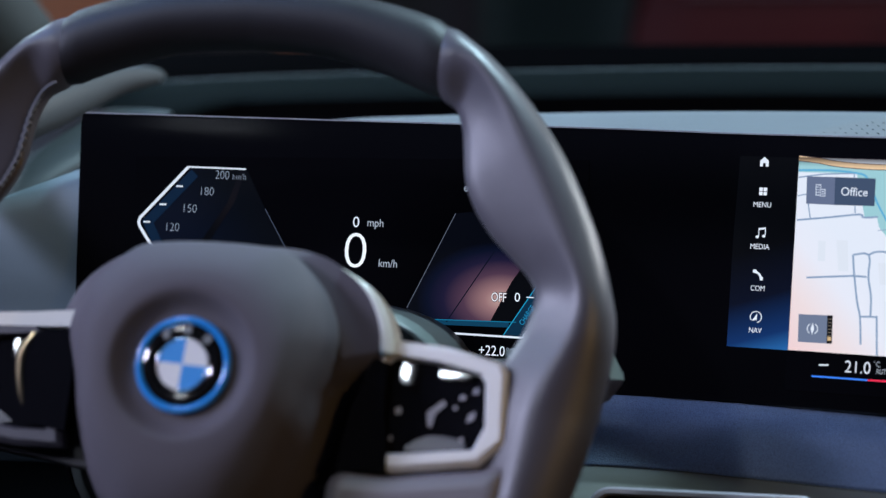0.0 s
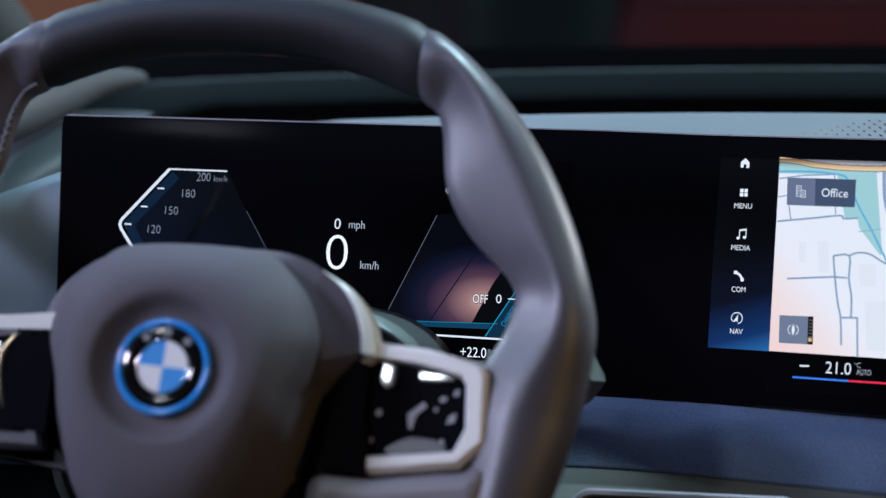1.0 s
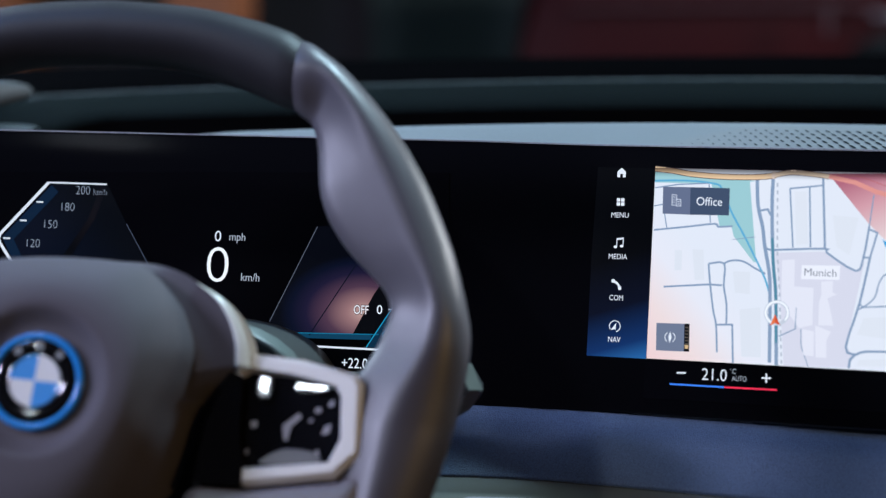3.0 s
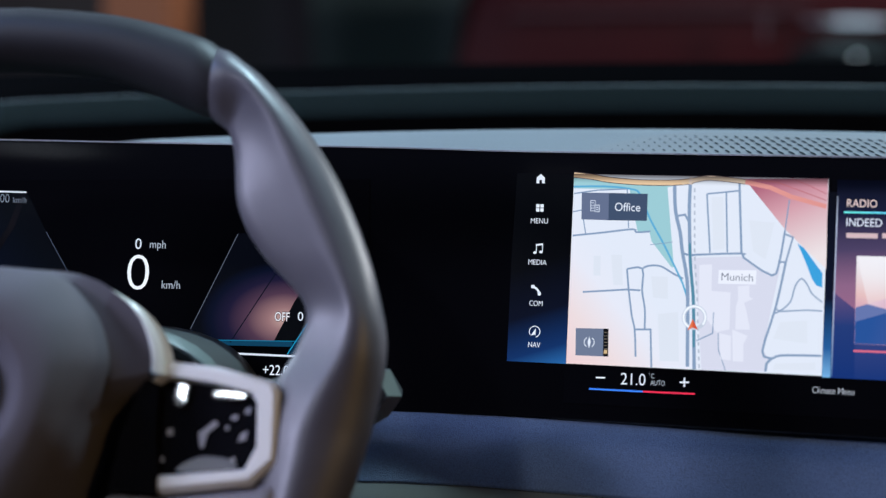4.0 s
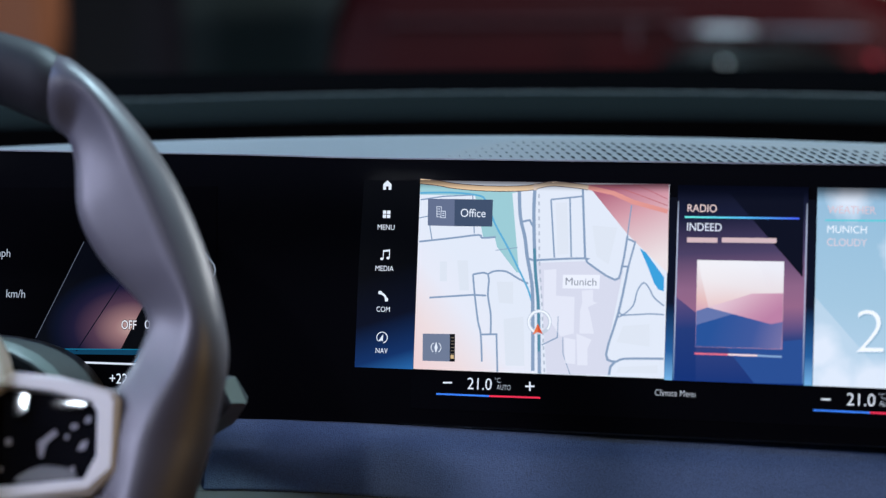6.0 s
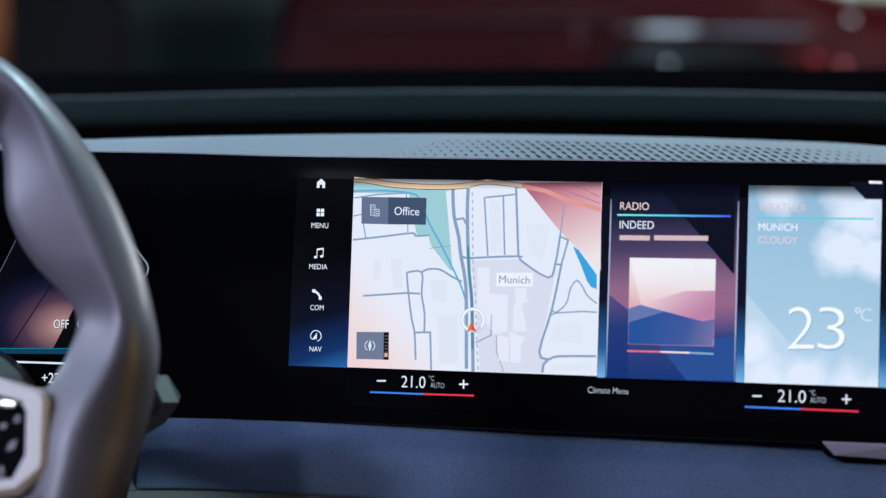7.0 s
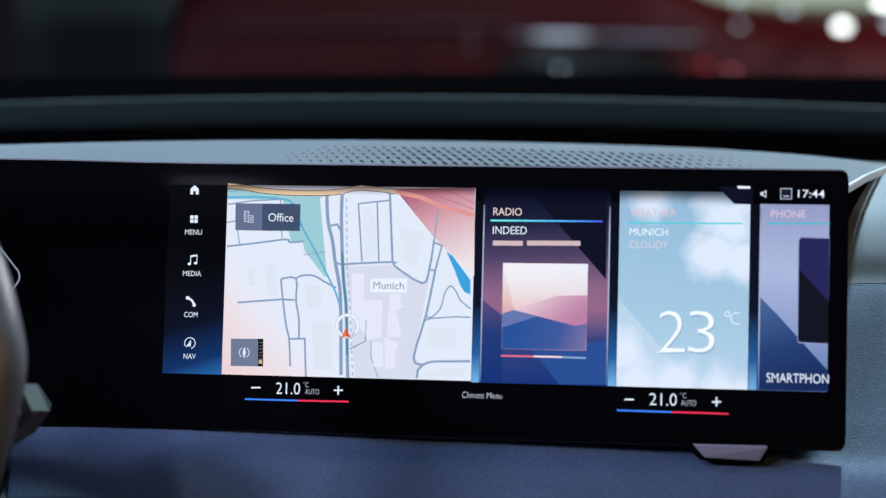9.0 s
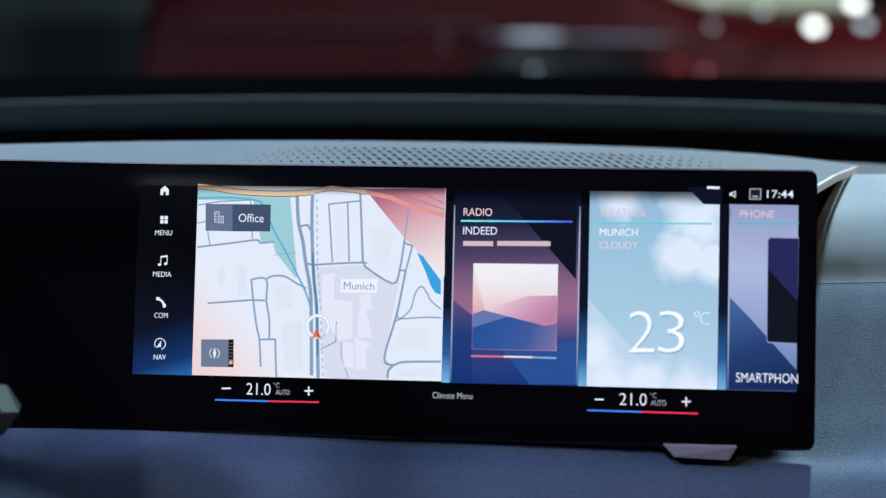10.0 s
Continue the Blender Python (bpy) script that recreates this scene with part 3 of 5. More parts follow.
def glass_at(s):
    """Bottom and top of the glass at s metres to the right of its bend, and the way it faces."""
    def k(u, v):
        return K_FRAME @ Vector((u, v, 0))

    def c(u, v):
        return C_FRAME @ Vector((u, v, 0))
    if s < 0:
        u = 0.2027 + s
        t = (u + 0.147) / 0.35
        return k(u, lerp(-0.0752, -0.0837, t)), k(u, lerp(0.0688, 0.0601, t))
    u = -0.163 + s
    t = s / 0.38
    return c(u, lerp(-0.0722, -0.0730, t)), c(u, 0.0703)


def glass_rows(back, grow=0.0):
    rows = []
    stops = [-0.3497 + q for q in (0, 0.0004, 0.0015, 0.003, 0.005)] + [-0.3497 + 0.0237 * k for k in range(1, 15)] + [0.006 + 0.025 * k for k in range(15)] + [0.381 - q for q in (0.005, 0.003, 0.0015, 0.0004, 0)]
    for s in stops:
        # the bend is eased over a few centimetres
        if abs(s) < 0.03:
            (b0, t0), (b1, t1) = glass_at(-0.03), glass_at(0.03)
            w = (s + 0.03) / 0.06
            m0 = glass_at(0)
            q = lambda a, b, c: a * (1 - w) ** 2 + b * 2 * w * (1 - w) + c * w * w
            b, t = q(b0, m0[0], b1), q(t0, m0[1], t1)
        else:
            b, t = glass_at(s)
        up = (t - b).normalized()
        d = min(s + 0.3497, 0.381 - s)
        r = 0.0016 if s < 0 else 0.004
        cut = r - math.sqrt(max(0.0, r ** 2 - (r - d) ** 2)) if d < r else 0.0
        b, t = b + up * cut, t - up * cut
        n = Vector((0, -0.975, 0.22)) if s < 0 else Vector((-0.185, -0.957, 0.223))
        b, t = b - up * grow, t + up * grow
        r = 0.004
        rows.append([p - n * back for p in (b + up * r, t - up * r)] + [p - n * (back + 0.0015) for p in (t - up * r * 0.3, t)] + [p - n * (back + 0.009) for p in (t, b)] + [p - n * (back + 0.0015) for p in (b, b + up * r * 0.3)])
    return rows


part("housing", loft(glass_rows(0.0025, 0.0010), closed_cols=True, caps=True), EDGE, screen, "thin grey metal frame")
part("glass", loft(glass_rows(0.0), closed_cols=True, caps=True), SCREEN, screen, "black glass")
# ---- steering wheel ----
TILT_W = radians(24)
HUB_N = Vector((0, -math.cos(TILT_W), math.sin(TILT_W)))
WHEEL = frame_of((-0.256, 0.8107, 0.9696), (1, 0, 0), HUB_N) @ pose(0, 0, 0, 0, 0, -2)
wheel = thing("steering_wheel", (-0.256, 0.87, 0.93), "grey leather steering wheel with a round blue and white emblem", "steering wheel")
# half of the rim from the top to the bottom: outer x, outer y, inner x, inner y
RIM = [(0.0, 0.199, 0.0, 0.167), (0.05, 0.195, 0.045, 0.163), (0.097, 0.1815, 0.0945, 0.1445), (0.1285, 0.1562, 0.1065, 0.1315), (0.1548, 0.1222, 0.1117, 0.101), (0.1733, 0.0855, 0.1245, 0.079), (0.184, 0.053, 0.147, 0.055), (0.187, 0.0325, 0.1452, 0.035), (0.1842, 0.0065, 0.1335, 0.010), (0.179, -0.018, 0.1300, -0.021), (0.170, -0.05, 0.128, -0.047), (0.155, -0.10, 0.122, -0.09), (0.10, -0.148, 0.085, -0.118), (0.0, -0.16, 0.0, -0.128)]


# half of the outline across the grip: from the inner edge over the ridge to the outer edge, and back
GRIP_CUT = smooth_line([(-1, 0, 0), (-0.93, 0.27, 0), (-0.6, 0.5, 0), (-0.25, 0.74, 0), (0.0, 0.92, 0), (0.18, 1.0, 0), (0.38, 0.95, 0), (0.66, 0.75, 0), (0.9, 0.4, 0), (1, 0, 0), (0.88, -0.5, 0), (0.5, -0.85, 0), (0, -0.95, 0), (-0.5, -0.7, 0), (-0.88, -0.35, 0)], 2, True)


def rim_section(o, i, depth=0.017, shrink=1.0, ridge=1.0, shift=0.0):
    """A cross-section: round at the top of the rim, with a ridge and a thumb face on the grips."""
    o, i = Vector(o), Vector(i)
    mid, half = (o + i) / 2, (o - i) / 2 * shrink
    out = []
    for k, p in enumerate(GRIP_CUT):
        a = math.pi - 2 * math.pi * k / len(GRIP_CUT)
        c, s = lerp(math.cos(a), p.x + shift * (1 - p.x * p.x), ridge), lerp(math.sin(a), p.y, ridge)
        out.append((mid.x + half.x * c, mid.y + half.y * c, depth * shrink * s))
    return out


def rim_piece(a, b, side, ends=(1.0, 1.0)):
    """The rim from row a to row b of the half outline; the ends are tucked in at a seam."""
    outs = smooth_line([(p[0] * side, p[1], 0) for p in RIM], 8)[a * 8:b * 8 + 1]
    inns = smooth_line([(p[2] * side, p[3], 0) for p in RIM], 8)[a * 8:b * 8 + 1]
    rows = []
    for k, (o, i) in enumerate(zip(outs, inns)):
        s = ends[0] if k == 0 else ends[1] if k == len(outs) - 1 else 1.0
        q = a + k / 8
        # the ridge wanders from the outer side of the grip towards its middle
        rows.append(rim_section(o.xy, i.xy, shrink=s, ridge=min(1.0, max(0.0, (q - 2.0) / 0.6)), shift=table(q, [(3, 0.22), (5, 0.18), (7, 0.0), (8.5, -0.26), (11, -0.3)])))
    return rows


top_rows = rim_piece(0, 2, -1, (1, 0.93))[::-1] + rim_piece(0, 2, 1, (1, 0.93))[1:]
# upper rim is darker than the grips in place of its shade
part("rim_top", loft(top_rows, closed_cols=True, caps=True), DARK_SHADE_HIDE, wheel, "leather upper rim, its shade put into a darker colour", WHEEL)
for side in (-1, 1):
    grip = part("grip", loft(rim_piece(2, 13, side, (0.93, 1)), closed_cols=True, caps=True), GREY_HIDE, wheel, "grey leather grip with a thumb rest", WHEEL)
    # stitches along the inner edge of the grip
    inns = smooth_line([(p[2] * side, p[3], 0) for p in RIM], 16)[34:120]
    outs = smooth_line([(p[0] * side, p[1], 0) for p in RIM], 16)[34:120]
    bm = bmesh.new()
    for k in range(0, len(inns) - 1):
        p, q = inns[k].lerp(outs[k], 0.05), inns[k + 1].lerp(outs[k + 1], 0.05)
        d = (q - p)
        c = p + d * 0.4
        turn = math.atan2(d.y, d.x) + (0.7 if k % 2 else -0.7)
        bmesh.ops.create_cube(bm, size=1, matrix=Matrix.Translation((c.x, c.y, 0.0052 if side < 0 else -0.002)) @ Matrix.Rotation(turn, 4, "Z") @ Matrix.Diagonal((d.length * 1.25, 0.0013, 0.004, 1)))
    part("stitching", bm, STITCH, grip, "grey thread seam", WHEEL)

# airbag cover: rings from the root to the rounded face, then the bowl round the emblem
HUB = WHEEL @ Matrix.Translation((-0.0011, 0.0004, 0))


def hub_outline(half):
    """A closed outline from its right half, top to bottom."""
    return smooth_line([(x, y, 0) for x, y in half] + [(-x, y, 0) for x, y in half[-2:0:-1]], 4, True)


ROOT = hub_outline([(0, 66), (28, 64.8), (46, 60.5), (58, 54.5), (70, 43), (77, 27), (77, 13), (72, -6), (67, -22), (62, -36), (55, -50), (46, -63), (27, -79), (0, -86)])
CREASE = hub_outline([(0, 63.5), (24, 62.5), (38, 59.3), (52, 46.5), (59, 36), (63.5, 22), (62, 8), (58.5, -7), (55.5, -22), (51.5, -35), (45.5, -49), (38, -61), (24, -76), (0, -83)])


def lip_ring(r, z):
    return [(r * q.x / q.length, r * q.y / q.length, z) for q in CREASE]


def dome_ring(t, z):
    """Between the lip of the bowl (0) and the crease (1)."""
    return [(*(q.normalized() * 0.0395).lerp(q * 0.001, t).xy, z) for q in CREASE]


rows = [[(p.x * 0.0009, p.y * 0.0009, -0.03) for p in ROOT]]
rows += [[(p.x * (0.001 + (0.00006 if p.x > 0 and p.y > 0 else 0.0)), p.y * 0.001, 0.004 + 0.0135 * min(1.0, max(0.0, (p.x - 15) / 30)) - (0.030 if p.x > 0 else 0.008) * min(1.0, max(0.0, (17 - p.y) / 20))) for p in ROOT]]
rows += [dome_ring(t, z) for t, z in ((1.0, 0.0195), (0.94, 0.0258), (0.85, 0.0318), (0.7, 0.0385), (0.5, 0.0446), (0.28, 0.0487), (0.1, 0.0503))]
rows += [lip_ring(r, z) for r, z in ((0.0385, 0.0507), (0.0355, 0.0511), (0.0335, 0.0507), (0.0315, 0.0494), (0.0290, 0.0472), (0.0264, 0.0454), (0.0240, 0.0447), (0.01, 0.0446))]
part("airbag_cover", loft(rows, closed_cols=True, caps=True), AIRBAG, wheel, "smooth grey airbag cover with a bowl", HUB)
part("cover_mark", slab(round_rect(-0.051, 0.0035, -0.045, 0.0065, 0.001, 3), 0.0005), DARK_SHADE_HIDE, wheel, "embossed mark", HUB @ Matrix.Translation((0, 0, 0.0472)) @ pose(0, 0, 0, 0, -12, 0))

EMB = HUB @ Matrix.Translation((0, 0, 0.0453)) @ pose(0, 0, 0, 0, 0, -3)
emblem = part("emblem", slab(disc(0, 0, 0.0222, 64), 0.003, 0.0005), CHROME, wheel, "round emblem of blue and white quarters in a blue ring", EMB)


def torus(r, tube, z, flat_z=1.0, n=64, k=12):
    rows = [[((r + tube * math.cos(2 * math.pi * j / k)) * math.cos(2 * math.pi * i / n), (r + tube * math.cos(2 * math.pi * j / k)) * math.sin(2 * math.pi * i / n), z + tube * flat_z * math.sin(2 * math.pi * j / k)) for j in range(k)] for i in range(n)]
    return loft(rows, closed_rows=True, closed_cols=True)


part("blue_ring", torus(0.0205, 0.0018, 0.0012, 0.9), BLUE_RING, emblem, "blue lacquered ring", EMB)
part("black_ring", torus(0.0156, 0.0037, 0.001, 0.5), GLOSS, emblem, "glossy black ring", EMB)
part("silver_line", torus(0.0120, 0.0003, 0.0027), CHROME, emblem, "thin silver line", EMB)
for q in range(4):
    pts = [(0, 0)] + [(0.0119 * math.cos(radians(90 * q + 90 * k / 10)), 0.0119 * math.sin(radians(90 * q + 90 * k / 10))) for k in range(11)]
    part("quarter", slab(pts, 0.002, 0.0026), SKY_BLUE if q % 2 else WHITE, emblem, "blue quarter" if q % 2 else "white quarter", EMB, smooth=False)
# letters on the black ring stand as plain pale bars
for a in (128, 90, 52):
    part("letter_bar", slab(round_rect(-0.0017, -0.0019, 0.0017, 0.0019, 0.0006, 2), 0.0004), LETTER, emblem, "", EMB @ pose(0, 0, 0, 0, 0, a - 90) @ Matrix.Translation((0, 0.0158, 0.0031)), smooth=False)

# spokes with switch panels
FRAME_OUT = [(0.0805, 0.016), (0.0883, 0.0239), (0.1124, 0.022), (0.1376, 0.0162), (0.1405, 0.012), (0.1415, -0.0206), (0.1302, -0.0312), (0.0914, -0.0369), (0.0673, -0.0362), (0.072, -0.010)]
FRAME_IN = [(0.0845, 0.0130), (0.0885, 0.0155), (0.1077, 0.0138), (0.1280, 0.0098), (0.1305, 0.0065), (0.1318, -0.0134), (0.127, -0.0242), (0.0901, -0.0285), (0.0760, -0.0285), (0.078, -0.010)]


def pillow(at, w, h, rise, tilt, z):
    """A low dome w by h (half sizes), leaning by the slope tilt."""
    rows = []
    for f in (0.0, 0.35, 0.7, 0.9, 1.0, 1.0):
        row = []
        for k in range(24):
            a = 2 * math.pi * k / 24
            c, s = math.cos(a), math.sin(a)
            x = w * f * math.copysign(abs(c) ** 0.85, c) if f else w * 0.001 * c
            y = h * f * math.copysign(abs(s) ** 0.85, s) if f else h * 0.001 * s
            row.append((at[0] + x, at[1] + y, z + rise * (1 - f * f) - tilt[0] * x - tilt[1] * y))
        rows.append(row)
    rows[-1] = [(x, y, z - 0.002) for x, y, _ in rows[-1]]
    return loft(rows, closed_cols=True, caps=True)


def spoke(side):
    flip = Matrix.Diagonal((side, 1, 1, 1))
    def put(name, bm, mat, parent, label="", smooth=True):
        bmesh.ops.transform(bm, matrix=flip, verts=bm.verts)
        return part(name, bm, mat, parent, label, WHEEL, smooth)
    arm = put("spoke", slab([(0.05, 0.022), (0.09, 0.021), (0.14, 0.014), (0.150, 0.013), (0.150, -0.036), (0.13, -0.034), (0.05, -0.045)], 0.03, 0.001), DARK_SHADE_HIDE, wheel, "dark grey spoke")
    panel_in = put("switch_panel", slab(FRAME_IN, 0.004, 0.0085), SWITCH, arm, "glossy black switch panel")
    # left frame is the same silver, its shade put into a darker colour
    put("panel_frame", bevelled_frame(FRAME_OUT, FRAME_IN, -0.006, 0.0135, 0.0028), SATIN if side > 0 else LILAC_AND_SHADE, arm, "satin silver frame round the switches, the left one darkened for shade")
    for k, pts in enumerate((
            [(0.1045, -0.0165), (0.1065, -0.0172), (0.1085, -0.0085), (0.1145, -0.0025), (0.1125, 0.0000), (0.1030, -0.0080)],
            [(0.0890, -0.0070), (0.0925, -0.0060), (0.0930, -0.0100), (0.0895, -0.0105)],
            [(0.1190, 0.0010), (0.1225, 0.0010), (0.1215, -0.0020), (0.1180, -0.0020)],
            [(0.1235, -0.0075), (0.1275, -0.0055), (0.1265, -0.0110), (0.1220, -0.0125)],
            [(0.1200, -0.0195), (0.1220, -0.0175), (0.1230, -0.0220), (0.1195, -0.0240)],
            [(0.1255, 0.0045), (0.1280, 0.0050), (0.1275, 0.0010), (0.1240, 0.0010)],
            [(0.1165, -0.0045), (0.1185, -0.0040), (0.1180, -0.0065), (0.1160, -0.0065)],
            [(0.0880, -0.0200), (0.0895, -0.0195), (0.0898, -0.0225), (0.0880, -0.0225)])):
        cx, cy = sum(p[0] for p in pts) / len(pts), sum(p[1] for p in pts) / len(pts)
        if side < 0 and cx < 0.095:
            continue
        put("symbol", slab([(cx + (x - cx) * 0.76, cy + (y - cy) * 0.76) for x, y in pts], 0.0002, 0.0097 if cy < -0.0185 else 0.0091), SYMBOL, arm, "", False)
    if side > 0:
        # this slab also blacks out the frame's left limb for its dark reflection
        put("panel_return", slab([(0.0785, 0.0150), (0.0850, 0.0128), (0.0852, -0.0100), (0.0885, -0.0285), (0.0888, -0.0374), (0.0660, -0.0370), (0.0695, -0.0100)], 0.019, 0.0140), SWITCH, arm, "glossy black inner side of the panel")
    else:
        put("panel_return", slab([(0.066, 0.0195), (0.0860, 0.0170), (0.0905, 0.0050), (0.0905, -0.0080), (0.0860, -0.0265), (0.066, -0.0290)], 0.019, 0.0140), SWITCH, arm, "glossy black inner side of the panel")
        edge = smooth_line([(0.0870, 0.0172, 0.0135), (0.0915, 0.0095, 0.0135), (0.0925, 0.0015, 0.0135), (0.0905, -0.0110, 0.0135), (0.0880, -0.0185, 0.0130)], 5)
        # edge coloured gold for the amber reflection along it
        put("panel_edge", loft([[(p.x + w * math.cos(q), p.y + 0.2 * w * math.cos(q), p.z + w * math.sin(q)) for q in [2 * math.pi * j / 10 for j in range(10)]] for p, w in [(p, 0.0003 + 0.0017 * math.sin(math.pi * (k + 0.6) / (len(edge) + 0.2)) ** 0.6) for k, p in enumerate(edge)]], closed_cols=True, caps=True), AMBER_SHEEN, arm, "panel edge with an amber reflection put into its colour")
        put("frame_arm", slab([(0.066, 0.0290), (0.0900, 0.0266), (0.1124, 0.0252), (0.1124, 0.0190), (0.0900, 0.0197), (0.066, 0.0210)], 0.008, 0.0137), PALE, arm, "pale satin bar that runs to the cover")
    # two domes added and leaned so the rear lamp glints in the panel
    for name, at, w, h, rise, tilt, mat in (("button", (0.0945, 0.0098), 0.0040, 0.0066, 0.00007, (-0.077, 0.131), SWITCH), ("button", (0.1165, 0.0098), 0.0080, 0.0030, 0.00005, (-0.094, 0.130), SWITCH), ("rocker", (0.1085, -0.0232), 0.0150, 0.0046, 0.0002, (-0.088, 0.155), ROCKER)):
        put(name, pillow(at, w, h, rise, tilt, 0.0094), mat, arm, "glossy dome leaned to throw a glint" if name == "button" else "black rocker switch with a painted lilac sheen")
    if side < 0:
        return
    lower = put("spoke_foot", slab([(0.0610, -0.0380), (0.0900, -0.0385), (0.1310, -0.0330), (0.1460, -0.0270), (0.1400, -0.0620), (0.1150, -0.0740), (0.0610, -0.0760)], 0.03, 0.0165), FOOT, arm, "satin lilac-grey foot of the spoke")
    roll = lower.modifiers.new("bevel", "BEVEL")
    roll.width, roll.segments, roll.limit_method = 0.009, 4, "ANGLE"


spoke(1)
spoke(-1)
# bright crescent where the cover meets the spoke
inner = smooth_line([(0.0600, 0.0545, 0), (0.0690, 0.0475, 0), (0.0755, 0.0390, 0), (0.0800, 0.0280, 0), (0.0818, 0.0165, 0)], 6)
outer = smooth_line([(0.0604, 0.0550, 0), (0.0722, 0.0490, 0), (0.0805, 0.0410, 0), (0.0865, 0.0300, 0), (0.0895, 0.0165, 0)], 6)
part("cover_trim", loft([[(a.x, a.y, 0.001), (a.x, a.y, 0.0172), *(((a.lerp(b, 0.3)).x, (a.lerp(b, 0.3)).y, 0.0190), ((a.lerp(b, 0.75)).x, (a.lerp(b, 0.75)).y, 0.0175)), (b.x, b.y, 0.0075), (b.x, b.y, 0.001)] for a, b in zip(inner, outer)], closed_cols=True, caps=True), PALE, wheel, "satin silver edge beside the airbag cover", WHEEL)

# column cover behind the wheel
column = thing("steering_column", (-0.256, 0.98, 0.90), "dark grey steering column cover behind the wheel", "column cover")
rows = []
for y, w, h in ((0.845, 0.084, 0.054), (0.86, 0.095, 0.062), (0.90, 0.100, 0.065), (0.95, 0.103, 0.065), (1.0, 0.105, 0.065)):
    rows.append([(-0.256 + w * math.copysign(abs(math.cos(a)) ** 0.6, math.cos(a)), y, 0.9225 + (y - 0.9) * -0.15 + h * math.copysign(abs(math.sin(a)) ** 0.7, math.sin(a))) for a in [2 * math.pi * j / 40 for j in range(40)]])
part("shroud", loft(rows, closed_cols=True, caps=True), SHROUD, column, "", None)


def shroud_hoop(y0, y1, grow, lift):
    """A hoop round the cover from depth y0 to y1, with a rounded edge."""
    def at(p, g):
        return (-0.256 + (p[0] + 0.256) * (1 + g), p[2] + g * 0.06 + lift)
    out = []
    for y, g in ((y0, grow - 0.03), (y0, grow - 0.008), (y0 + 0.001, grow), (y1, grow), (y1, grow - 0.03)):
        out.append([(at(p, g)[0], y, at(p, g)[1]) for p in rows[1]])
    return loft(out, closed_cols=True)


part("shroud_gap", shroud_hoop(0.862, 0.880, 0.060, 0.001), BLACK, column, "dark gap round the cover")
part("shroud_edge", shroud_hoop(0.872, 0.886, 0.085, 0.001), LEVER, column, "paler rim of the cover")

# wiper stalk: a stem and a faceted end with a pale upper chamfer
stalk = thing("wiper_stalk", (-0.15, 0.88, 0.955), "grey wiper stalk with a chamfered end behind the wheel", "stalk")
OUT = [(-0.128, 0.9714), (-0.083, 0.9716), (-0.0748, 0.9712), (-0.0692, 0.9574), (-0.0708, 0.9546), (-0.0764, 0.9468), (-0.0885, 0.9397), (-0.128, 0.932)]
INN = [(-0.126, 0.9730), (-0.0835, 0.9735), (-0.0786, 0.9732), (-0.0743, 0.9626), (-0.0752, 0.9606), (-0.0790, 0.9558), (-0.0868, 0.9500), (-0.126, 0.944)]


def facet(a, b):
    return loft([[(x, 0.888, z) for x, z in OUT[a:b]], [(x, 0.868, z) for x, z in INN[a:b]]])


part("lever", loft([[(x * 0.98 - 0.003, 0.905, 0.955 + (z - 0.955) * 0.7) for x, z in OUT], [(x, 0.8885, z) for x, z in OUT], [(x, 0.8685, z) for x, z in INN]], closed_cols=True, caps=True), COLUMN, stalk, "dark lever end", None, False)
part("upper_chamfer", facet(0, 4), LEVER, stalk, "pale green-grey chamfer", None, False)
part("lower_chamfer", facet(3, 8), LILAC_AND_SHADE, stalk, "dull lilac lower edge", None, False)
part("stem", loft([[(x, 0.89 + r * math.cos(a), 0.955 + r * math.sin(a)) for a in [2 * math.pi * j / 16 for j in range(16)]] for x, r in ((-0.20, 0.011), (-0.14, 0.010), (-0.12, 0.012))], closed_cols=True, caps=True), COLUMN, stalk)
SIGN = frame_of((-0.0822, 0.8672, 0.9625), (1, 0, 0), (0, -0.985, 0.17))
part("wiper_sign", merge(stroke([(-0.003, -0.001), (-0.002, 0.0015), (0.0018, 0.0018), (0.0026, -0.0008), (0.0005, -0.0012), (0, -0.003)], 0.0008)), SYMBOL, stalk, "small white wiper sign", SIGN, False)
# ---- what the screen shows (millimetres from the middle of the centre screen) ----
def at_level(level):
    return 0.0003 + 0.00011 * level


def patch(name, parent, pts, material, level=1):
    bm = bmesh.new()
    bm.faces.new([bm.verts.new((x / 1000, y / 1000, 0)) for x, y in pts])
    return part(name, bm, material, parent, m=C_FRAME @ Matrix.Translation((0, 0, at_level(level))), smooth=False)


def line(name, parent, pts, width, material, level=2):
    if len(pts) > 2:
        pts = [(p.x, p.y) for p in smooth_line([(*q, 0) for q in pts], 3)] if len(pts) > 4 else pts
    return part(name, stroke([(x / 1000, y / 1000) for x, y in pts], width / 1000), material, parent, m=C_FRAME @ Matrix.Translation((0, 0, at_level(level))), smooth=False)


def words(name, parent, text, at, width, height, material, level=3, bold=0.0):
    m = C_FRAME @ Matrix.Translation((at[0] / 1000, at[1] / 1000, at_level(level)))
    return part(name, lettering(text, height / 1000, width / 1000, bold), material, parent, m=m, smooth=False)


def shape(name, parent, bm, at, material, level=3, turn=0.0, base=None):
    """A small sign drawn in millimetres round its own middle."""
    bmesh.ops.scale(bm, vec=(0.001, 0.001, 0.001), verts=bm.verts)
    return part(name, bm, material, parent, m=(base or C_FRAME) @ Matrix.Translation((at[0] / 1000, at[1] / 1000, at_level(level))) @ pose(0, 0, 0, 0, 0, turn), smooth=False)


def flat(pts):
    bm = bmesh.new()
    bm.faces.new([bm.verts.new((x, y, 0)) for x, y in pts])
    return bm


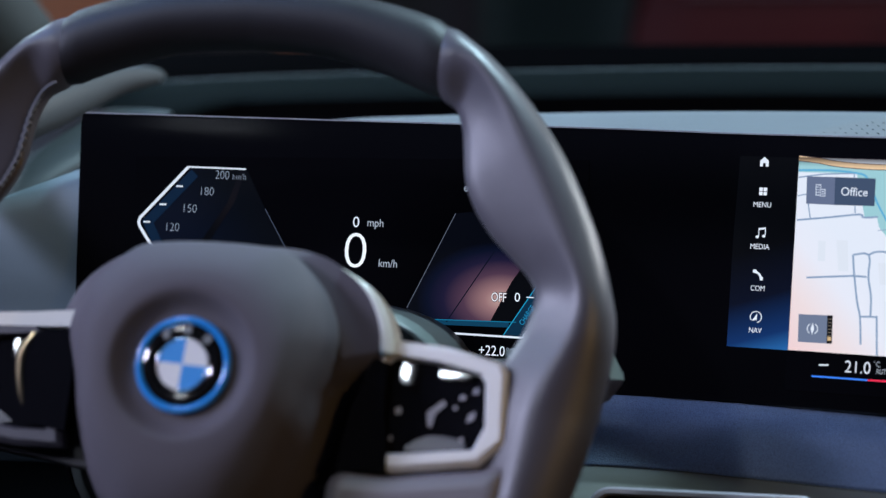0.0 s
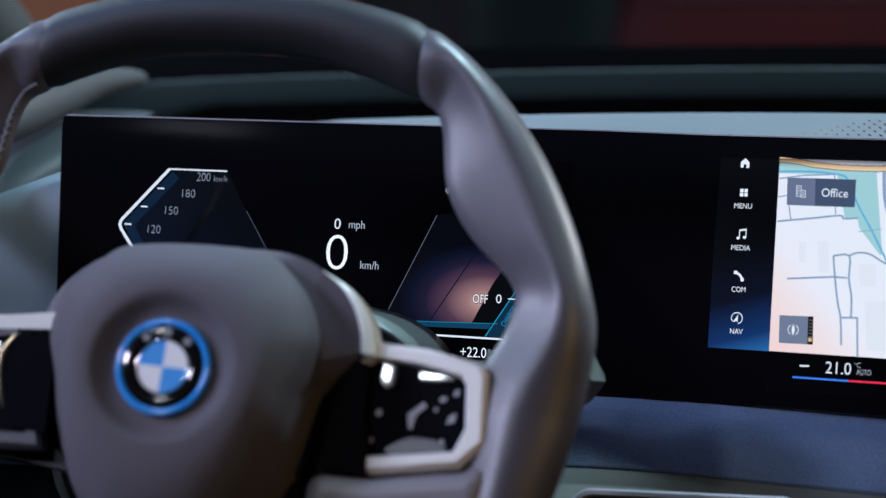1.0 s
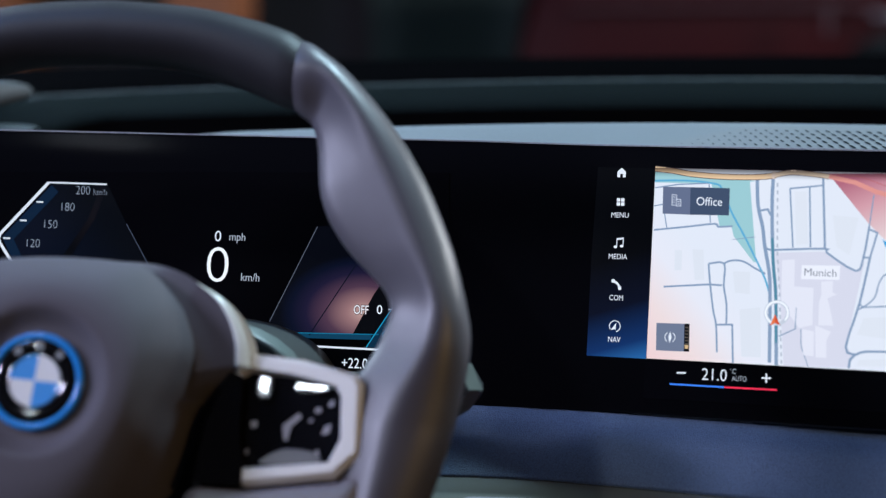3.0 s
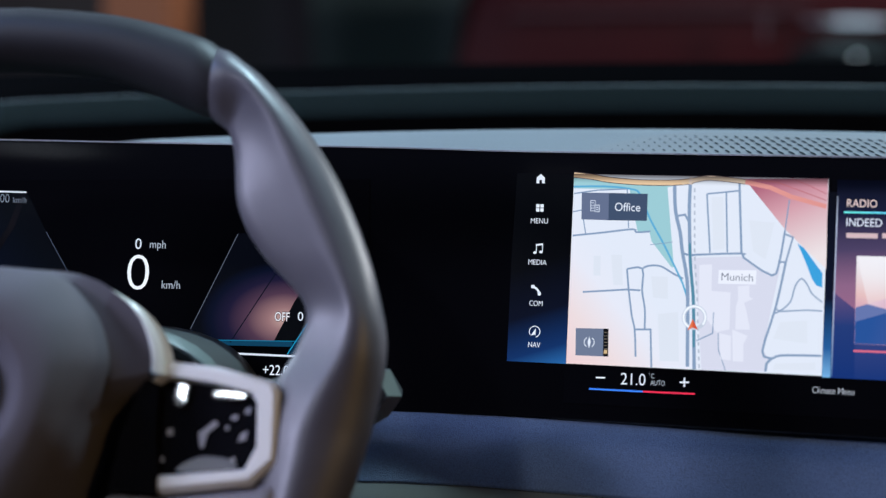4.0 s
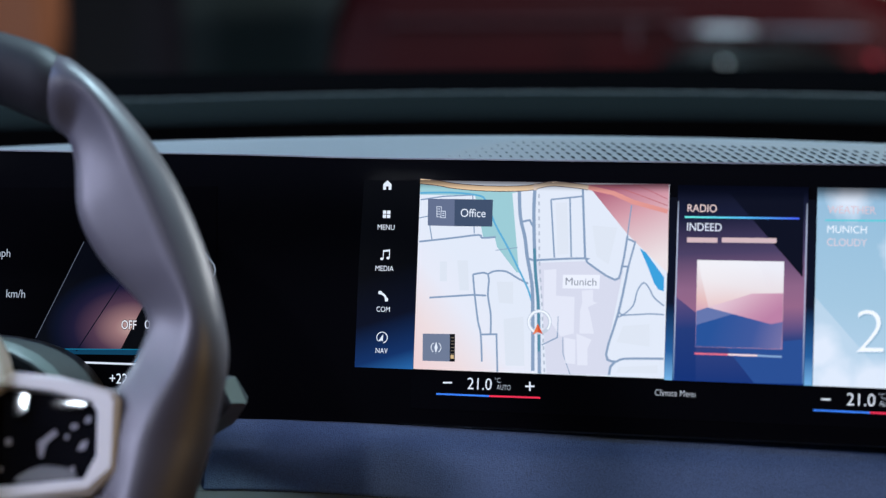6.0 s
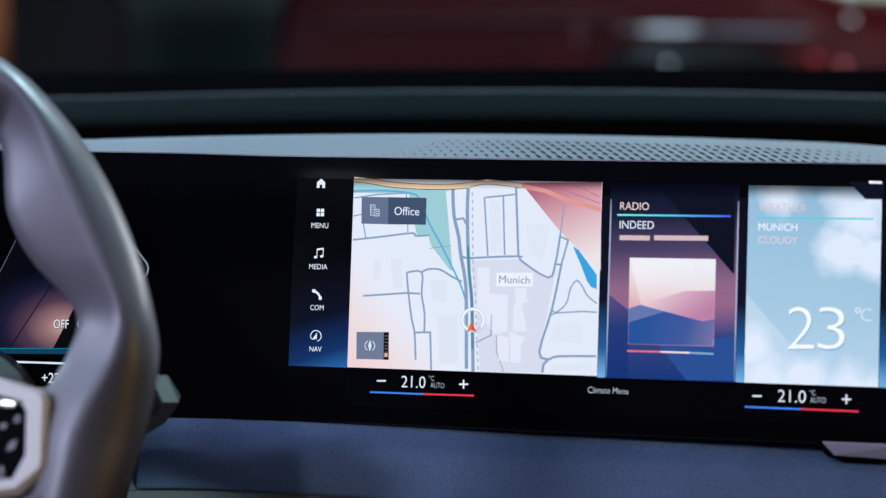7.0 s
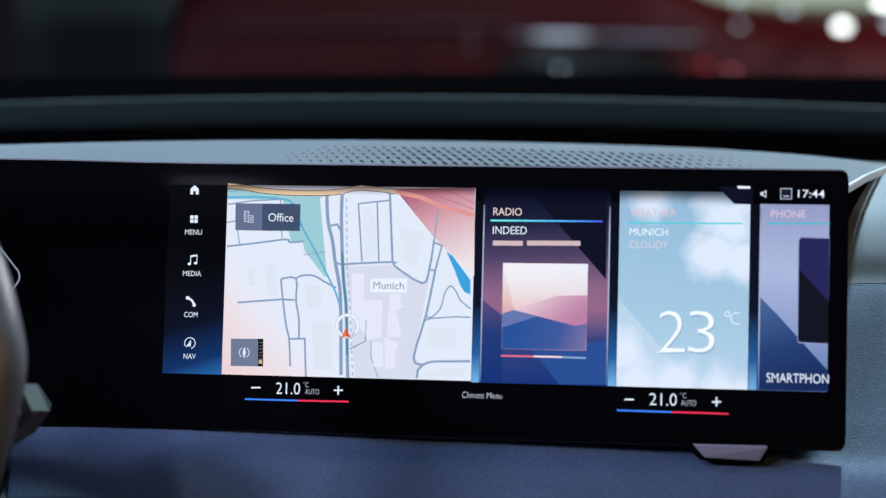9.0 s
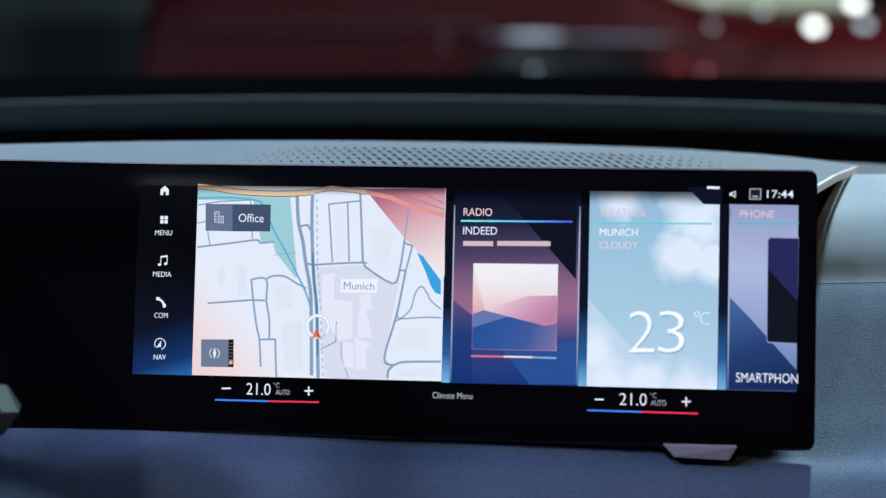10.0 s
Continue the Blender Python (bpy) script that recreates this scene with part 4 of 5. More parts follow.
def mm(*pts):
    return [(x / 1000, y / 1000) for x, y in pts]


def soft_shade(name, stops, a, b, strength=1.0, cloud=None):
    return glow_ramp(name, stops, (a[0] / 1000, a[1] / 1000), (b[0] / 1000, b[1] / 1000), strength, cloud)


LIT = glow(232, 236, 244)
MAP_BASE = soft_shade("map_ground", [(0, (242, 208, 204)), (0.35, (240, 220, 216)), (0.7, (234, 233, 239)), (1, (230, 233, 240))], (-109, -43), (-66, -4))
PINK = soft_shade("map_sunset", [(0, (178, 104, 122)), (0.35, (214, 158, 166)), (1, (240, 226, 222))], (0, 58), (18, 18))
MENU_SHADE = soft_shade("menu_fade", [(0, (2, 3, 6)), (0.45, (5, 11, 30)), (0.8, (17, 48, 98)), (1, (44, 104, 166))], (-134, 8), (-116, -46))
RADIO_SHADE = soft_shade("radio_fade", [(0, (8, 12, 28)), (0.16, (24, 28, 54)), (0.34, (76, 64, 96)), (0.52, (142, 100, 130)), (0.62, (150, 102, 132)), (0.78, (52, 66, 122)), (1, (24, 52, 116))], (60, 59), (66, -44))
RADIO_LOW = soft_shade("radio_low_fade", [(0, (92, 76, 120)), (0.4, (36, 58, 116)), (1, (22, 50, 114))], (33, 0), (36, -42))
RULE = soft_shade("rule_fade", [(0, (120, 236, 230)), (0.5, (100, 196, 248)), (1, (78, 104, 240))], (38, 40), (90, 40))
ALBUM = soft_shade("cover_sky", [(0, (240, 236, 238)), (0.4, (236, 222, 220)), (0.75, (232, 190, 184)), (1, (214, 160, 176))], (66, 19), (60, -12))
HILL_PINK = soft_shade("cover_pink", [(0, (222, 176, 190)), (1, (190, 128, 160))], (60, 2), (72, -14))
HILL_BLUE = soft_shade("cover_blue", [(0, (42, 82, 148)), (0.6, (66, 88, 150)), (1, (116, 112, 160))], (50, -12), (84, -22))
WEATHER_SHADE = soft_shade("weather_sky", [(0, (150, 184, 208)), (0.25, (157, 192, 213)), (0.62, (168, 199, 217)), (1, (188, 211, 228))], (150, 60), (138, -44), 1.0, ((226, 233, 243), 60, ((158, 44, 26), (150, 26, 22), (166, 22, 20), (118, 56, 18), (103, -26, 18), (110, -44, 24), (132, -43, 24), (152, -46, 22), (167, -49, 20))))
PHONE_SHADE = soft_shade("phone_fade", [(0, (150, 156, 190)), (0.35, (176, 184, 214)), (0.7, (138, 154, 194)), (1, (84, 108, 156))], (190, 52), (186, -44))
PHONE_LOW = soft_shade("phone_low_fade", [(0, (70, 98, 146)), (0.5, (38, 62, 112)), (1, (22, 40, 84))], (178, 0), (190, -44))
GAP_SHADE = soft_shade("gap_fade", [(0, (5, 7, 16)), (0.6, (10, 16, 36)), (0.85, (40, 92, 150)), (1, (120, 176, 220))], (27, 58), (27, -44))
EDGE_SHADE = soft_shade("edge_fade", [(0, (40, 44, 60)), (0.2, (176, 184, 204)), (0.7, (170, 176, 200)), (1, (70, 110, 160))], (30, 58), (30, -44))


def panel(name, u0, v0, u1, v1, material, label, level=0):
    return part(name, slab(mm(*rect(u0, v0, u1, v1)), 0.0002), material, screen, label, C_FRAME @ Matrix.Translation((0, 0, at_level(level))), smooth=False)


map_panel = panel("map_panel", -109.2, -42.9, 24.9, 58.8, MAP_BASE, "lit street map with pale blocks and blue-grey roads")
menu_panel = panel("menu_panel", -144.5, -43.1, -109.4, 58.5, MENU_SHADE, "column of white menu symbols fading to blue")
radio_card = panel("radio_card", 29.4, -43.6, 96.4, 58.4, RADIO_SHADE, "mauve and navy radio card")
weather_card = panel("weather_card", 100.9, -43.6, 168.2, 58.4, WEATHER_SHADE, "pale blue weather card with clouds")
phone_card = panel("phone_card", 173.2, -43.6, 208.4, 52.4, PHONE_SHADE, "lavender phone card cut off by the edge")
climate_strip = panel("climate_strip", -110, -64, 208, -45, SCREEN, "black row of temperature controls")
status_strip = panel("status_strip", 170, 53, 208.6, 63, SCREEN, "black row with the time")
for u in (27.1, 98.6, 170.6):
    part("card_gap", slab(mm(*rect(u - 2.1, -43.6, u + 2.1, 52)), 0.0002), GAP_SHADE, screen, "dark gap that turns blue at the foot", C_FRAME @ Matrix.Translation((0, 0, at_level(-0.8))), smooth=False)
for u, card in ((29.8, radio_card), (95.9, radio_card), (173.6, phone_card)):
    line("edge_light", card, [(u, 50), (u, -43)], 0.7, EDGE_SHADE, 2)
patch("park", map_panel, [(-109.2, 56.7), (-89.7, 54.7), (-55.4, 53.2), (-58.6, 52.6), (-53.5, 10.4), (-54.8, 10.4), (-65.9, 23.8), (-67.3, 28.8), (-73.6, 28.7), (-78.8, 51.1), (-109.0, 51.0)], glow(160, 203, 206), 1)
patch("district", map_panel, [(-44.0, 15.8), (-18.4, 17.3), (-2.3, 7.4), (1.9, 12.8), (-5.7, -31.4), (-1.2, -35.6), (-4.3, -42.1), (-36.9, -42.9), (-40.7, -4.2)], glow(219, 218, 229), 1)
patch("building", map_panel, [(-40.1, 12.1), (-33.5, 12.7), (-33.2, -1.3), (-23.3, -1.7), (-23.1, -21.0), (-29.9, -22.8), (-39.5, -10.6)], glow(232, 231, 239), 2)
patch("building", map_panel, [(-19.6, 1.7), (-13.6, 2.3), (-13.5, -3.6), (-11.3, -4.6), (-16.1, -6.9), (-14.9, -10.2), (-12.4, -20.8), (-20.1, -20.9), (-20.2, -9.1), (-19.2, -4.8)], glow(232, 231, 239), 2)
patch("building", map_panel, [(-28.2, -23.3), (-22.2, -24.2), (-21.8, -37.1), (-27.3, -36.7)], glow(232, 231, 239), 2)
patch("building", map_panel, [(-21.7, -21.0), (-13.5, -24.0), (-15.6, -28.4), (-15.3, -37.5), (-20.7, -37.6)], glow(232, 231, 239), 2)
patch("building", map_panel, [(-96.7, 15.2), (-92.9, 15.3), (-92.6, 4.7), (-96.4, 4.6)], glow(225, 228, 234), 1)
patch("building", map_panel, [(-65.4, 5.2), (-56.5, 5.3), (-56.1, -6.4), (-63.8, -5.9)], glow(225, 228, 234), 1)
patch("building", map_panel, [(-61.0, -14.6), (-50.3, -13.0), (-48.9, -39.0), (-59.0, -39.2)], glow(225, 228, 234), 1)
patch("building", map_panel, [(-87.3, 16.0), (-81.5, 16.1), (-80.3, -0.0), (-85.4, -0.1)], glow(225, 228, 234), 1)
patch("building", map_panel, [(-15.1, 36.3), (-1.9, 35.4), (-5.9, 15.9), (-12.4, 20.1)], glow(226, 229, 235), 1)
patch("building", map_panel, [(-35.1, 47.9), (-29.1, 48.2), (-27.3, 20.9), (-33.2, 20.3)], glow(226, 229, 235), 1)
patch("building", map_panel, [(2.7, -16.2), (16.6, -14.8), (17.0, -26.6), (-0.4, -24.8)], glow(226, 229, 235), 1)
patch("building", map_panel, [(1.0, -37.7), (21.5, -36.1), (21.6, -40.3), (0.1, -40.8)], glow(226, 229, 235), 1)
line("river", map_panel, [(-109.1, 51.9), (-92.2, 52.4), (-78.2, 51.3), (-73.0, 48.6), (-67.5, 36.2), (-59.5, 22.7), (-50.2, 5.4), (-47.5, -0.6), (-45.5, -6.8)], 0.99, glow(98, 172, 208), 2)
line("road", map_panel, [(-108.5, 25.6), (-91.4, 27.8), (-76.2, 29.9), (-74.2, 28.4), (-66.7, 29.0)], 0.99, glow(138, 158, 184), 2)
line("road", map_panel, [(-101.6, 27.0), (-103.1, 34.5)], 0.62, glow(138, 158, 184), 2)
line("road", map_panel, [(-109.0, 38.4), (-103.9, 39.5)], 0.62, glow(138, 158, 184), 2)
line("road", map_panel, [(-108.7, 48.2), (-96.0, 50.3), (-80.1, 51.3)], 0.74, glow(138, 158, 184), 2)
line("road", map_panel, [(-80.1, 51.1), (-78.5, 30.5)], 0.62, glow(138, 158, 184), 2)
line("road", map_panel, [(-66.5, 21.9), (-54.6, 23.7)], 0.37, glow(138, 158, 184), 2)
line("road", map_panel, [(-101.8, -4.4), (-77.8, -2.2), (-70.8, -2.4)], 0.99, glow(138, 158, 184), 2)
line("road", map_panel, [(-78.4, 8.7), (-77.1, -1.9), (-74.8, -16.1), (-73.0, -23.2), (-71.9, -37.6)], 0.99, glow(138, 158, 184), 2)
line("road", map_panel, [(-78.4, 8.7), (-70.2, 9.1), (-69.9, -2.4), (-68.0, -12.2), (-67.7, -22.7)], 0.99, glow(138, 158, 184), 2)
line("road", map_panel, [(-70.2, 9.1), (-66.7, 10.8), (-60.4, 10.7), (-54.1, 7.3), (-48.4, 4.6)], 0.99, glow(138, 158, 184), 2)
line("road", map_panel, [(-73.0, -23.2), (-64.5, -22.8), (-63.3, -42.8)], 0.99, glow(138, 158, 184), 2)
line("road", map_panel, [(-53.0, 37.5), (-48.7, 38.4), (-46.9, 35.3)], 1.11, glow(138, 158, 184), 2)
line("road", map_panel, [(-49.3, 18.2), (-46.8, 17.3), (-43.5, 17.0)], 1.11, glow(138, 158, 184), 2)
line("road", map_panel, [(-54.8, 53.9), (-53.8, 40.2), (-50.9, 29.0), (-49.4, 19.2), (-46.5, 5.5), (-45.5, -6.8), (-44.3, -41.5)], 1.85, glow(138, 158, 184), 3)
line("road", map_panel, [(-44.7, 17.2), (-18.4, 18.8), (-17.3, 16.8), (-2.3, 7.9), (1.3, 15.0), (3.6, 31.2)], 1.08, glow(138, 158, 184), 2)
line("road", map_panel, [(-37.6, 49.6), (-34.8, 18.7)], 0.86, glow(138, 158, 184), 2)
line("road", map_panel, [(-37.6, 49.6), (-27.5, 50.8), (-21.0, 51.6)], 0.86, glow(138, 158, 184), 2)
line("road", map_panel, [(-27.5, 50.8), (-25.8, 19.4)], 0.86, glow(138, 158, 184), 2)
line("road", map_panel, [(-20.8, 55.5), (-18.4, 18.8)], 1.18, glow(138, 158, 184), 2)
line("road", map_panel, [(3.6, 29.6), (7.8, 28.0), (4.6, 15.0), (0.7, 15.0)], 0.97, glow(138, 158, 184), 2)
line("road", map_panel, [(4.6, 15.0), (0.3, -8.7), (-5.7, -31.4), (-0.7, -35.0), (4.1, -33.3), (24.4, -32.6)], 1.18, glow(138, 158, 184), 2)
line("road", map_panel, [(-0.7, -35.0), (-3.3, -37.8), (-3.8, -42.1)], 1.29, glow(138, 158, 184), 2)
line("road", map_panel, [(5.3, 47.4), (3.6, 31.2)], 0.65, glow(138, 158, 184), 2)
line("road", map_panel, [(0.3, -8.7), (2.5, -10.3), (7.8, -5.3), (9.7, 2.3), (12.9, 6.8), (16.2, 3.4), (18.5, -0.8), (23.8, -5.0)], 0.75, glow(138, 158, 184), 2)
line("road", map_panel, [(-0.8, -12.0), (2.5, -10.6), (16.5, -9.4), (23.9, -9.6)], 0.75, glow(138, 158, 184), 2)
line("road", map_panel, [(-40.1, -27.7), (-31.8, -23.4), (-31.7, -12.4)], 0.65, glow(138, 158, 184), 2)
line("road", map_panel, [(-24.4, -42.6), (-28.5, -31.9), (-28.9, -23.3)], 0.43, glow(138, 158, 184), 2)
line("road", map_panel, [(-46.4, 57.6), (-46.6, 43.4), (-45.5, 21.8), (-44.4, 8.7), (-42.7, -4.2), (-41.7, -21.4), (-40.7, -42.8)], 1.83, glow(138, 158, 184), 3)
line("route", map_panel, [(-45.6, 23.4), (-44.4, 8.7), (-42.7, -4.2), (-41.7, -21.4), (-41.4, -31.1)], 1.29, glow(84, 138, 158), 4)
patch("pond", map_panel, [(10.3, 24.8), (13.6, 22.7), (23.4, 10.0), (23.6, 2.5), (20.6, 3.5), (18.3, 6.7), (14.8, 15.2)], glow(66, 160, 214), 2)
patch("tinted_corner", map_panel, [(-18.4, 57.9), (24.6, 58.9), (25.3, 12.2), (15.8, 20.6), (3.5, 32.2)], PINK, 1)
line("road_outline", map_panel, [(-109.2, 58.3), (-98.7, 57.3), (-89.8, 55.9), (-73.2, 54.9), (-55.5, 55.1), (-45.2, 56.2)], 3.20, glow(70, 62, 66), 4)
line("trunk_road", map_panel, [(-109.2, 58.3), (-98.7, 57.3), (-89.8, 55.9), (-73.2, 54.9), (-55.5, 55.1), (-45.2, 56.2)], 2.46, glow(236, 200, 158), 5)
line("road_outline", map_panel, [(-51.0, 55.1), (-44.2, 56.7), (-36.5, 58.0), (-23.3, 57.0), (-17.8, 56.3)], 2.80, glow(70, 62, 66), 4)
line("trunk_road", map_panel, [(-51.0, 55.1), (-44.2, 56.7), (-36.5, 58.0), (-23.3, 57.0), (-17.8, 56.3)], 2.15, glow(232, 208, 180), 5)
line("trunk_road", map_panel, [(-17.8, 56.3), (-4.6, 53.6), (6.4, 49.0), (24.3, 44.4)], 2.37, glow(226, 150, 140), 5)
line("road_outline", map_panel, [(-14.6, 57.8), (-1.4, 56.5), (10.7, 52.3), (24.2, 47.5)], 0.43, glow(190, 110, 115), 4)
line("road_outline", map_panel, [(6.2, 58.5), (15.0, 55.1), (24.1, 50.9)], 0.43, glow(190, 110, 120), 4)
line("road", map_panel, [(-46.2, 58.4), (-46.3, 54.4)], 1.51, glow(226, 205, 190), 6)
DASHES = [(-44.2, 53.2), (-42.8, 17.4), (-40.7, -4.2), (-38.0, -42.9)]
patch("name_plate", map_panel, [(-29.8, 9.8), (-10.2, 10.3), (-10.3, 2.9), (-29.9, 2.6)], glow(240, 240, 246), 4)
words("lettering", map_panel, "Munich", (-20.1, 6.4), 16.4, 3.9, glow(138, 141, 152), 5, 0)
RING_AT, RING_R = (-41.6, -15.5), 6.25
patch("arrow_half", map_panel, [(-44.9, -22.4), (-42.4, -16.3), (-42.3, -20.9)], glow(232, 120, 74), 7)
patch("arrow_half", map_panel, [(-42.4, -16.3), (-39.5, -21.9), (-42.3, -20.9)], glow(214, 84, 50), 7)
patch("button", map_panel, [(-104.5, 48.8), (-89.8, 48.9), (-89.4, 34.3), (-104.1, 34.4)], glow(102, 112, 138), 6)
patch("button", map_panel, [(-89.8, 48.9), (-68.9, 48.9), (-68.8, 34.5), (-89.4, 34.3)], glow(66, 80, 104), 6)
for u in (-98.7, -97.9):
    for v in (43.4, 42.0, 40.6):
        patch("icon", map_panel, rect(u - 0.2, v - 0.35, u + 0.2, v + 0.35), glow(214, 220, 232), 8.5)
for v in (41.0, 39.8):
    patch("icon", map_panel, rect(-96.3, v - 0.25, -95.2, v + 0.25), glow(214, 220, 232), 10.5)
words("lettering", map_panel, "Office", (-79.4, 41.6), 13.6, 4.4, glow(232, 236, 244), 7, 0)
patch("icon", map_panel, [(-99.6, 44.8), (-96.8, 44.8), (-96.6, 39.0), (-99.4, 38.9)], glow(214, 220, 232), 7)
patch("icon", map_panel, [(-99.2, 44.4), (-97.1, 44.4), (-97.0, 39.3), (-99.0, 39.3)], glow(102, 112, 138), 8)
patch("icon", map_panel, [(-97.2, 42.4), (-94.4, 42.4), (-94.3, 38.5), (-97.1, 38.5)], glow(214, 220, 232), 9)
patch("icon", map_panel, [(-96.8, 42.0), (-94.8, 42.0), (-94.7, 38.9), (-96.7, 38.8)], glow(102, 112, 138), 10)
patch("button", map_panel, [(-104.6, -23.8), (-89.7, -23.5), (-89.3, -38.2), (-104.2, -38.3)], glow(112, 122, 144), 6)
patch("zoom_bar", map_panel, [(-89.7, -23.5), (-86.9, -23.4), (-86.5, -38.2), (-89.3, -38.2)], glow(14, 14, 18), 6)
patch("tick", map_panel, [(-89.2, -25.3), (-87.2, -25.2), (-87.2, -25.7), (-89.2, -25.6)], glow(120, 110, 96), 7)
patch("tick", map_panel, [(-89.2, -27.1), (-87.1, -27.0), (-87.1, -27.4), (-89.1, -27.4)], glow(120, 110, 96), 7)
patch("tick", map_panel, [(-89.1, -28.7), (-87.0, -28.7), (-87.0, -29.1), (-89.1, -29.1)], glow(120, 110, 96), 7)
patch("tick", map_panel, [(-89.0, -30.5), (-87.0, -30.5), (-87.0, -30.9), (-89.0, -30.9)], glow(120, 110, 96), 7)
patch("tick", map_panel, [(-88.9, -32.2), (-87.0, -32.2), (-87.0, -32.5), (-88.9, -32.6)], glow(120, 110, 96), 7)
patch("tick", map_panel, [(-88.9, -34.0), (-86.9, -33.9), (-86.9, -34.3), (-88.9, -34.4)], glow(120, 110, 96), 7)
patch("zoom_mark", map_panel, [(-89.0, -34.7), (-87.1, -34.7), (-87.1, -36.6), (-88.9, -36.7)], glow(214, 180, 130), 7)
COMPASS_AT = (-97.0, -31.0)
HOME_AT = (-127.4, 55.7)
MENU_AT = (-127.2, 40.0)
NOTE_AT = (-127.2, 18.1)
PHONE_AT = (-127.2, -4.3)
NAV_AT = (-127.1, -26.7)
words("lettering", menu_panel, "MENU", (-127.2, 33.0), 9.4, 2.8, glow(232, 236, 244), 3, 0)
words("lettering", menu_panel, "MEDIA", (-127.2, 10.7), 10.1, 2.8, glow(232, 236, 244), 3, 0)
words("lettering", menu_panel, "COM", (-127.1, -11.4), 7.4, 2.8, glow(232, 236, 244), 3, 0)
words("lettering", menu_panel, "NAV", (-127.0, -33.7), 6.7, 2.8, glow(232, 236, 244), 3, 0)
line("minus_sign", climate_strip, [(-92.7, -49.6), (-87.7, -49.4)], 0.85, glow(232, 236, 244), 2)
words("lettering", climate_strip, "21.0", (-72.7, -49.4), 13.1, 6.2, glow(232, 236, 244), 2, -0.004)
words("lettering", climate_strip, "°C", (-63.0, -47.2), 3.2, 2.6, glow(190, 196, 206), 2, -0.012)
words("lettering", climate_strip, "AUTO", (-59.6, -50.8), 7.5, 2.8, glow(190, 196, 206), 2, -0.012)
line("plus_sign", climate_strip, [(-48.0, -49.8), (-43.1, -49.6)], 0.85, glow(232, 236, 244), 2)
line("plus_sign", climate_strip, [(-45.6, -47.3), (-45.5, -52.1)], 0.85, glow(232, 236, 244), 2.5)
line("cold_bar", climate_strip, [(-96.1, -55.7), (-67.3, -55.7)], 0.9, glow(70, 132, 244), 2)
line("warm_bar", climate_strip, [(-67.3, -55.7), (-39.8, -55.5)], 0.9, glow(240, 52, 84), 2)
line("minus_sign", climate_strip, [(105.3, -50.3), (110.1, -50.2)], 0.85, glow(232, 236, 244), 2)
words("lettering", climate_strip, "21.0", (125.2, -49.7), 14.1, 6.3, glow(232, 236, 244), 2, -0.004)
words("lettering", climate_strip, "°C", (135.6, -47.5), 3.3, 2.7, glow(190, 196, 206), 2, -0.012)
words("lettering", climate_strip, "AUTO", (138.3, -51.2), 7.8, 3.0, glow(190, 196, 206), 2, -0.012)
line("plus_sign", climate_strip, [(150.2, -50.3), (154.9, -50.2)], 0.85, glow(232, 236, 244), 2)
line("plus_sign", climate_strip, [(152.5, -47.9), (152.5, -52.6)], 0.85, glow(232, 236, 244), 2.5)
line("cold_bar", climate_strip, [(101.6, -56.0), (129.7, -56.1)], 0.9, glow(70, 132, 244), 2)
line("warm_bar", climate_strip, [(129.7, -56.1), (158.7, -56.2)], 0.9, glow(240, 52, 84), 2)
words("lettering", climate_strip, "Climate Menu", (31.0, -50.2), 21.0, 3.3, glow(206, 210, 218), 2, -0.012)
patch("shade", radio_card, [(55.8, 55.0), (94.1, 55.5), (94.5, 11.8), (68.3, 41.2)], glow(9, 13, 30), 1)
patch("shade", radio_card, [(29.1, 0.6), (40.5, -8.1), (41.3, -43.5), (30.0, -43.2)], RADIO_LOW, 1)
patch("shade", radio_card, [(56.4, -25.4), (95.3, -20.1), (95.5, -42.8), (71.3, -43.4)], glow(44, 78, 142), 2)
words("lettering", radio_card, "RADIO", (42.2, 46.5), 15.1, 4.0, glow(246, 216, 206), 3, 0)
words("lettering", radio_card, "INDEED", (43.6, 36.7), 17.9, 4.1, glow(236, 240, 250), 3, 0)
line("header_rule", radio_card, [(33.2, 41.7), (92.1, 42.1)], 0.95, RULE, 3)
line("writing_bar", radio_card, [(34.8, 29.8), (50.6, 29.9)], 2.6, glow(214, 184, 184), 3)
line("writing_bar", radio_card, [(52.8, 30.1), (80.8, 30.4)], 2.6, glow(214, 184, 184), 3)
patch("cover", radio_card, [(40.4, 19.4), (85.0, 19.7), (85.0, -25.6), (40.7, -25.7)], ALBUM, 3)
patch("cover_hill", radio_card, [(46.6, -5.1), (69.2, 2.7), (84.9, 3.3), (84.9, -12.7), (78.9, -12.8), (59.5, -8.2)], HILL_PINK, 4)
patch("cover_hill", radio_card, [(40.7, -7.2), (46.6, -5.1), (78.9, -12.8), (85.0, -11.4), (84.7, -25.4), (40.8, -25.6)], HILL_BLUE, 5)
patch("cover_hill", radio_card, [(40.7, -7.2), (46.6, -5.1), (59.5, -8.2), (40.8, -14.4)], glow(104, 118, 168), 6)
line("progress_bar", radio_card, [(40.4, -29.3), (57.6, -29.2)], 1.0, glow(226, 110, 130), 3)
line("progress_bar", radio_card, [(57.6, -29.2), (72.6, -29.2)], 1.0, glow(246, 218, 216), 3)
line("progress_bar", radio_card, [(72.6, -29.2), (85.0, -29.4)], 1.0, glow(140, 170, 206), 3)
words("lettering", weather_card, "WEATHER", (118.3, 47.1), 24.1, 3.9, glow(222, 196, 202), 3, 0)
words("lettering", weather_card, "MUNICH", (116.2, 37.0), 19.7, 3.8, glow(246, 248, 252), 3, 0)
words("lettering", weather_card, "CLOUDY", (116.3, 30.3), 20.0, 3.8, glow(228, 208, 214), 3, 0)
line("header_rule", weather_card, [(105.1, 41.5), (164.3, 42.1)], 0.85, glow(96, 206, 214), 3)
